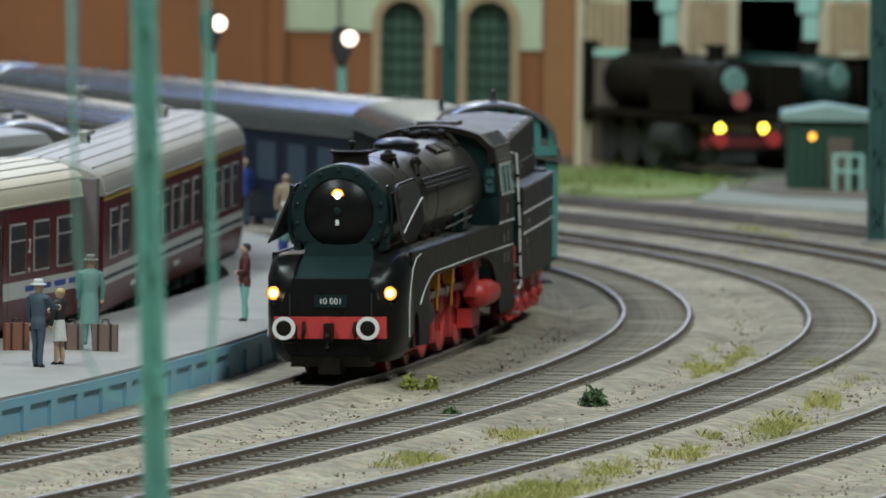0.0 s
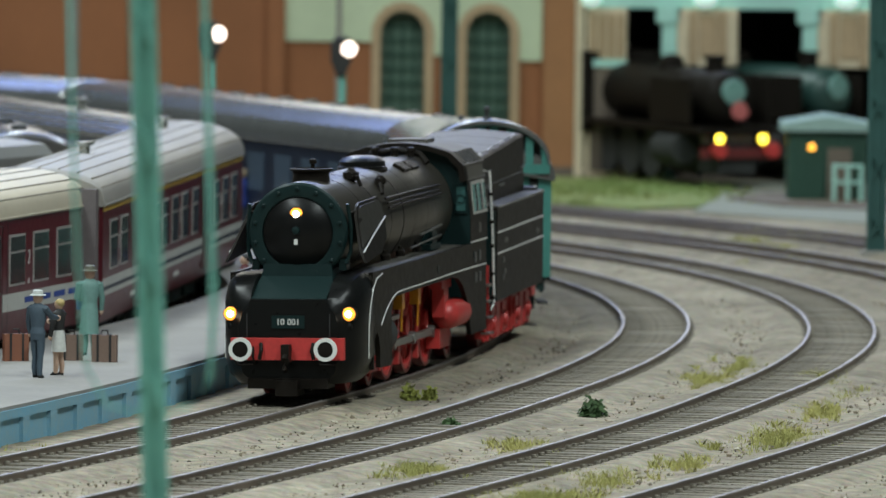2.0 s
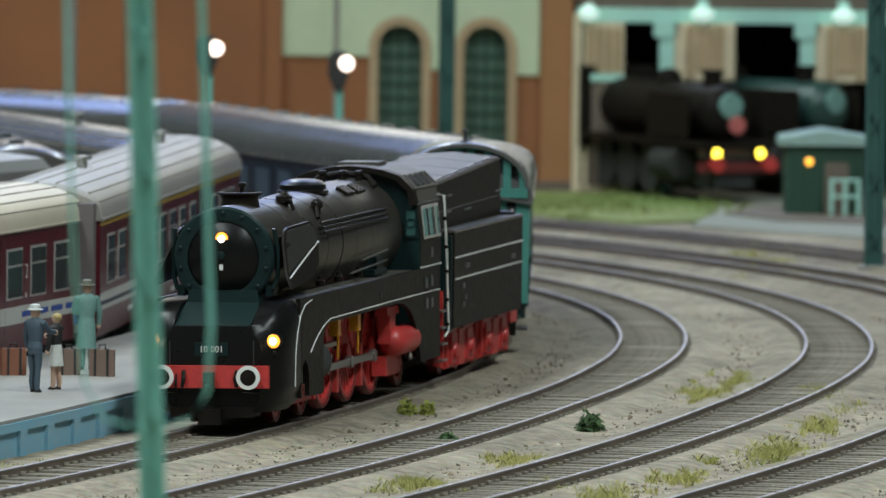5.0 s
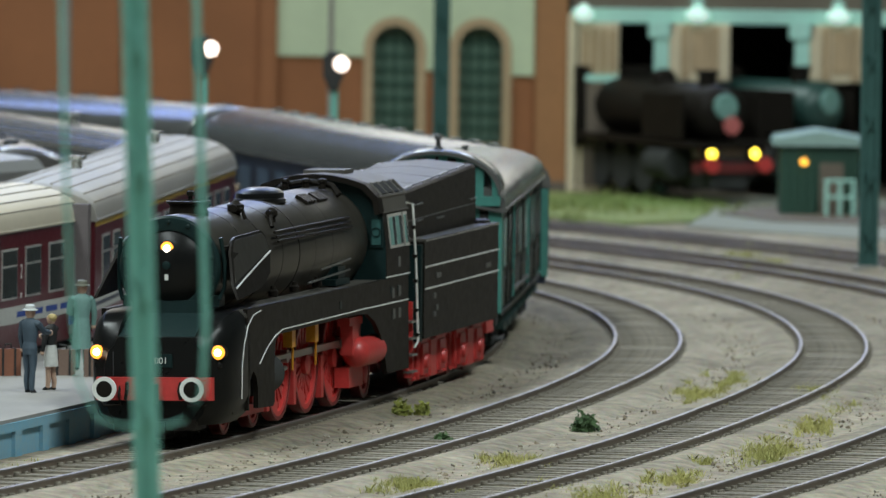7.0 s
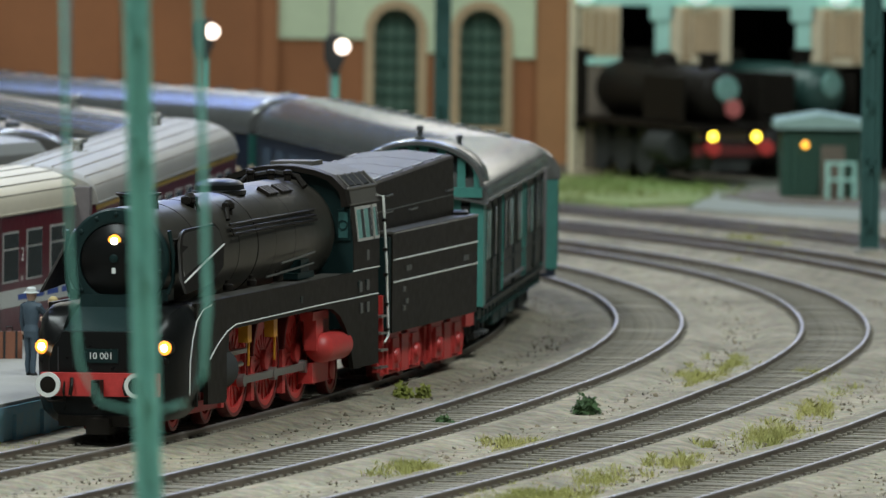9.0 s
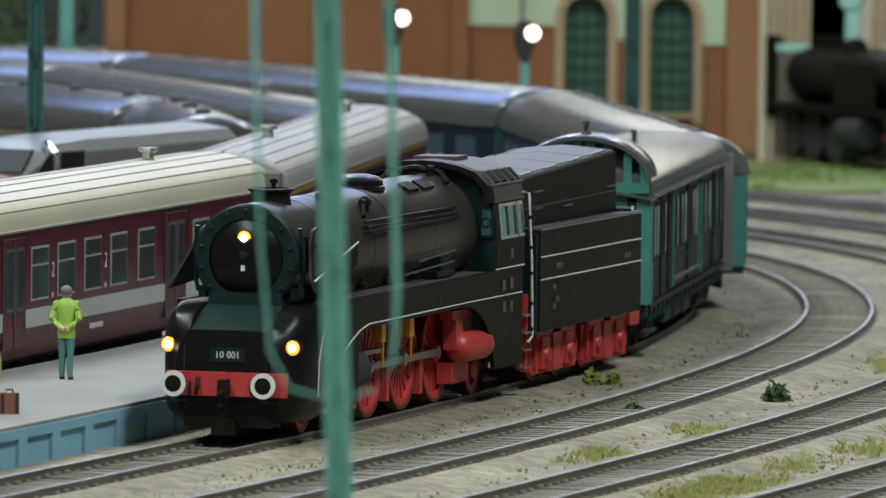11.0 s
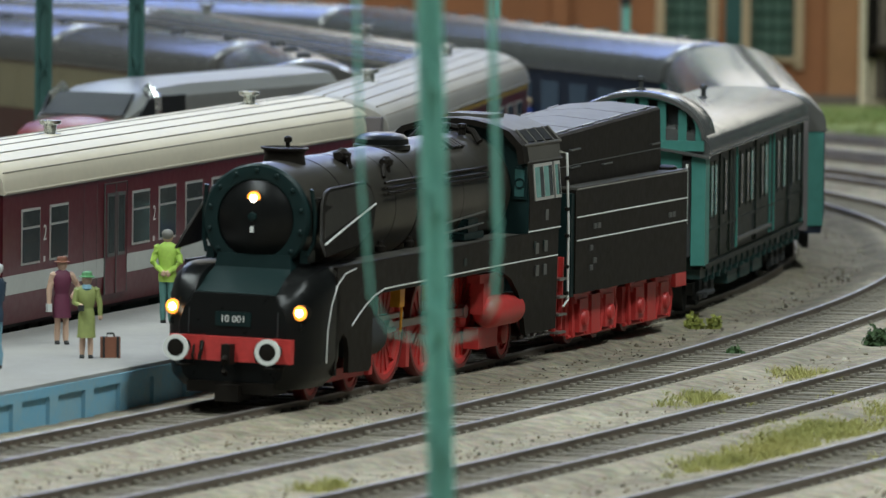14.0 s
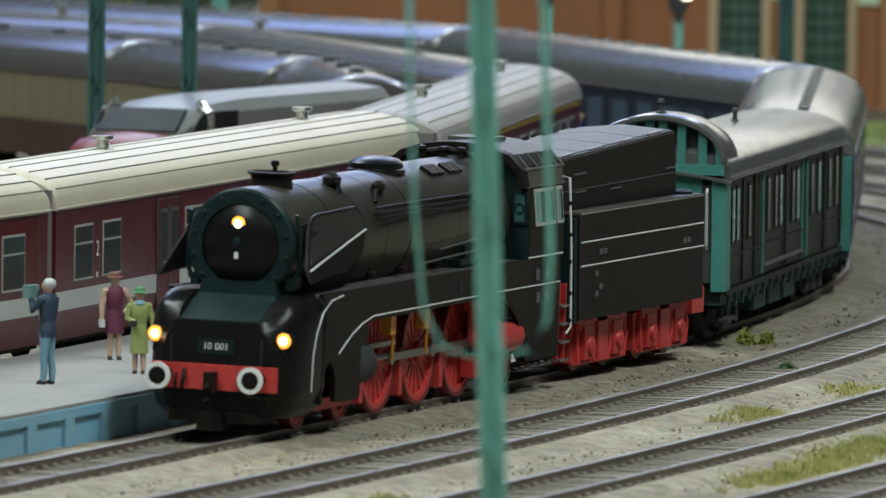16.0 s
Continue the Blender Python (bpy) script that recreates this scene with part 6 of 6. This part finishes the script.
tuft_patch(97, 3043, 9, 24, 700, 0.6, 1.8, GRASSM, "dry yellow grass along the far tracks", seed=5, wide=0.3)
for _k, (gx, gy, ga, gb, gn) in enumerate([(66, 2478, 6, 30, 900), (76, 2530, 5, 26, 700), (77, 2288, 7, 30, 1100), (-4, 2172, 7, 22, 500), (18, 2252, 6, 22, 500), (33, 2160, 9, 24, 600),
                                           (52, 2206, 6, 16, 350), (9, 2036, 8, 24, 900), (13, 2072, 8, 26, 1100), (0, 2008, 8, 18, 700), (-3, 2178, 5, 16, 300), (38, 2012, 8, 26, 900), (19, 2102, 8, 24, 900),
                                           (-75, 1942, 8, 16, 300), (95, 2480, 7, 30, 500), (24, 2100, 8, 24, 700), (60, 2262, 2, 6, 120), (88, 2380, 5, 28, 500)]):
    tuft_patch(gx, gy, ga, gb, gn * 3, 0.5, 2.5, GRASSM, "dry yellow-green grass in the ballast", seed=20 + _k, wide=0.1)
tuft_patch(-90, 2232, 26, 10, 0 + 160, 0.3, 1.2, GRASSM, "thin dry grass by the platform edge", seed=60, wide=0.15)
bush(35, 2358, 4.4, 5.4, LEAFDARK, "small dark green shrub between the tracks", 3)
bush(2.2, 2315, 2.9, 2.8, LEAFDARK, "low dark green shrub beside the rails", 4)
bush(-7.4, 2406, 3.2, 4.6, LEAFPALE, "yellow-green leafy shrub in the ballast", 5)
bush(-2.6, 2407, 2.4, 3.8, LEAFPALE, "low yellow-green shrub in the ballast", 6)
pebbles()
figure("white-haired figure in navy jacket and pale blue trousers raising a camera", -153, 2127, 22.6, 150, "navy", "pale_blue", hair="silver", arms=("front", "raise"), carry=("greyteal", 1, (0.9, 1.5, 1.2), 0.6))
figure("figure in a short-sleeved wine-red dress with a handbag", -144, 2203, 19.0, -70, "wine", "tan", skirt=True, hair="brown", arms=("bag", "hip"), bare=True, hat=True, carry=("silver", 0, (0.9, 0.5, 0.9), -1.2))
figure("figure in an olive coat, green hat and blue scarf", -136, 2162, 18.4, -85, "olive", "tan", coat=True, hair="green", arms=("front", "bag"), hat=True, scarf="pale_blue", carry=("black", 0, (0.7, 0.7, 0.7), -0.4))
suitcase(-131, 2164, 10, FIG["brown"], "brown suitcase standing on the platform")
figure("figure seen from behind in a lime jacket and teal trousers", -125, 2274, 21.4, 80, "lime", "teal", hair="grey", arms=("back", "back"))
figure("figure in a dark suit and pale cap reaching out", -93, 2341, 20.2, 55, "blue_grey", "blue_grey", hair="silver", arms=("reach", "down"), hat=True)
figure("small fair-haired figure in a dark top and white skirt", -88.5, 2351, 18.0, 150, "black", "tan", skirt=True, lower="white", hair="fair", arms=("reach", "down"))
figure("tall figure in long grey-green clothes and hat holding a blue bag", -84, 2424, 21.4, 100, "greyteal", "greyteal", coat=True, hair="olivegrey", arms=("down", "front"), hat=True, carry=("royal", 1, (1.1, 1.1, 1.1), -1.0))
suitcase(-100.5, 2400, 20, FIG["brown"], "dark red-brown suitcase with a white cloth beside the coach", 1.15)
suitcase(-79.5, 2400, -10, FIG["taupe"], "dull brown suitcase beside the tall figure", 1.15)
suitcase(-87.6, 2404, 6, FIG["taupe"], "dull brown suitcase behind the tall figure", 1.1)
figure("figure in a dark red jacket and mint trousers", -49, 2523, 19.6, 190, "jacket", "mint", hair="black", arms=("down", "front"))
figure("figure in a royal blue coat on the far platform", -58.5, 2975, 20, 120, "royal", "blue_grey", hair="tan")
figure("figure in a royal blue jacket on the far platform", -54, 2985, 20, 60, "royal", "black", hair="tan")
figure("figure in a tan coat waiting on the platform", -45, 2900, 19, 100, "tan", "black", coat=True, hair="tan")
figure("figure in pale green clothes waiting on the platform", -43, 2743, 19, 150, "greyteal", "royal", hair="silver")
_cloth = bmn()
loft(_cloth, [[(-96.4 + 0.5 * math.sin(k), 2397.5 + d, z) for d in (-1.2, 0.9)] + [(-95.6 + 0.5 * math.sin(k), 2397.5 + d, z - 0.1) for d in (0.9, -1.2)] for k, z in enumerate((PZ + 1.4, PZ + 3, PZ + 4.6, PZ + 6.2))])
tagged(part("white_cloth", _cloth, FIG["white"]), "small white cloth hanging beside the suitcase", "cloth")


# ---- what moves ----
LOCO_ROWS = [(0, -27.2, 2399.4, -99.14, 1.1), (1, -31.9, 2376.6, -99.55, 1.05), (2, -36.6, 2358.0, -99.95, 1.0), (3, -41.7, 2339.5, -100.5, 0.95),
             (4, -47.0, 2324.3, -101.0, 1.0), (4.5, -50.0, 2316.2, -101.35, 0.95), (7, -63.4, 2264.6, -103.16, 1.06), (7.5, -66.2, 2254.6, -103.52, 1.08),
             (8, -69.1, 2243.1, -103.9, 0.98), (10.5, -83.6, 2185.3, -104.89, 0.25), (11, -87.0, 2174.4, -105.05, -0.1), (11.5, -89.7, 2162.0, -105.27, -0.4),
             (12, -92.9, 2149.4, -105.47, -0.75), (12.5, -95.8, 2139.6, -105.6, -1.05), (13, -98.8, 2129.2, -105.8, -1.2), (13.5, -101.7, 2117.8, -105.99, -1.27),
             (14, -104.7, 2106.9, -106.17, -1.3), (14.5, -107.6, 2097.0, -106.37, -1.28), (15, -111.0, 2088.0, -106.58, -1.36), (15.5, -114.1, 2078.4, -106.74, -1.46), (16, -117.2, 2067.8, -106.86, -1.49)]


def loco_pose(t):
    ts = [r[0] for r in LOCO_ROWS]
    x, y, a, l = (float(np.interp(t, ts, [r[k] for r in LOCO_ROWS])) for k in (1, 2, 3, 4))
    return at(x, y, 0, 0, 0, a) @ pose(0, 0, 0, l)


def front_s(t):
    return float(np.interp(t, [0, 1, 2, 3, 4, 4.5, 7, 8, 10.5, 11.5, 12.5, 13.5, 14.5, 16], [573, 549, 530, 511, 495, 487, 433, 411, 351, 327, 304, 281, 260, 229]))


def RUN(s):
    return OUT(s) + float(np.interp(s, [400, 550, 621, 728, 790, 850, 915, 980, 1100], [4, 4.5, 1.5, -1.5, -2.6, -0.5, 1.5, 2, 1]))


def motions():
    walk(loco, [(r[0], loco_pose(r[0])) for r in LOCO_ROWS])
    beats = [0.5 * k for k in range(33)]
    rows = []
    for t in beats:
        a = loco_pose(t) @ Vector((-192 * MM, 0, 0))
        s = front_s(t) + 275
        x, y, _ = along(s, OUT(s) + float(np.interp(s, [520, 600, 697, 770, 848], [6.5, 4.6, 0.9, 0.6, 1.8])))
        b = Vector((x * MM, y * MM, 0))
        rows.append((t, Matrix.Translation(a) @ pose(0, 0, 0, 0, 0, math.degrees(math.atan2(a.y - b.y, a.x - b.x)))))
    walk(tender, rows)
    for c, s0, n in TRAIN:
        walk(c, [(t, vehicle(front_s(t) + s0, n, RUN)) for t in beats])
    # wheels roll with the way covered
    steps = [0.25 * k for k in range(65)]
    turn = lambda t, r: math.degrees((573 - front_s(t)) / r)
    for w, r in DRIVERS + WHEELS + WHEELS_T:
        p = w.location.copy()
        walk(w, [(t, Matrix.Translation(p) @ pose(0, 0, 0, 0, turn(t, r), 0)) for t in steps])
    for rod, y in RODS:
        walk(rod, [(t, at(3.6 * math.sin(radians(turn(t, 11.5))), y, 11.5 + 3.6 * math.cos(radians(turn(t, 11.5))))) for t in steps])


motions()
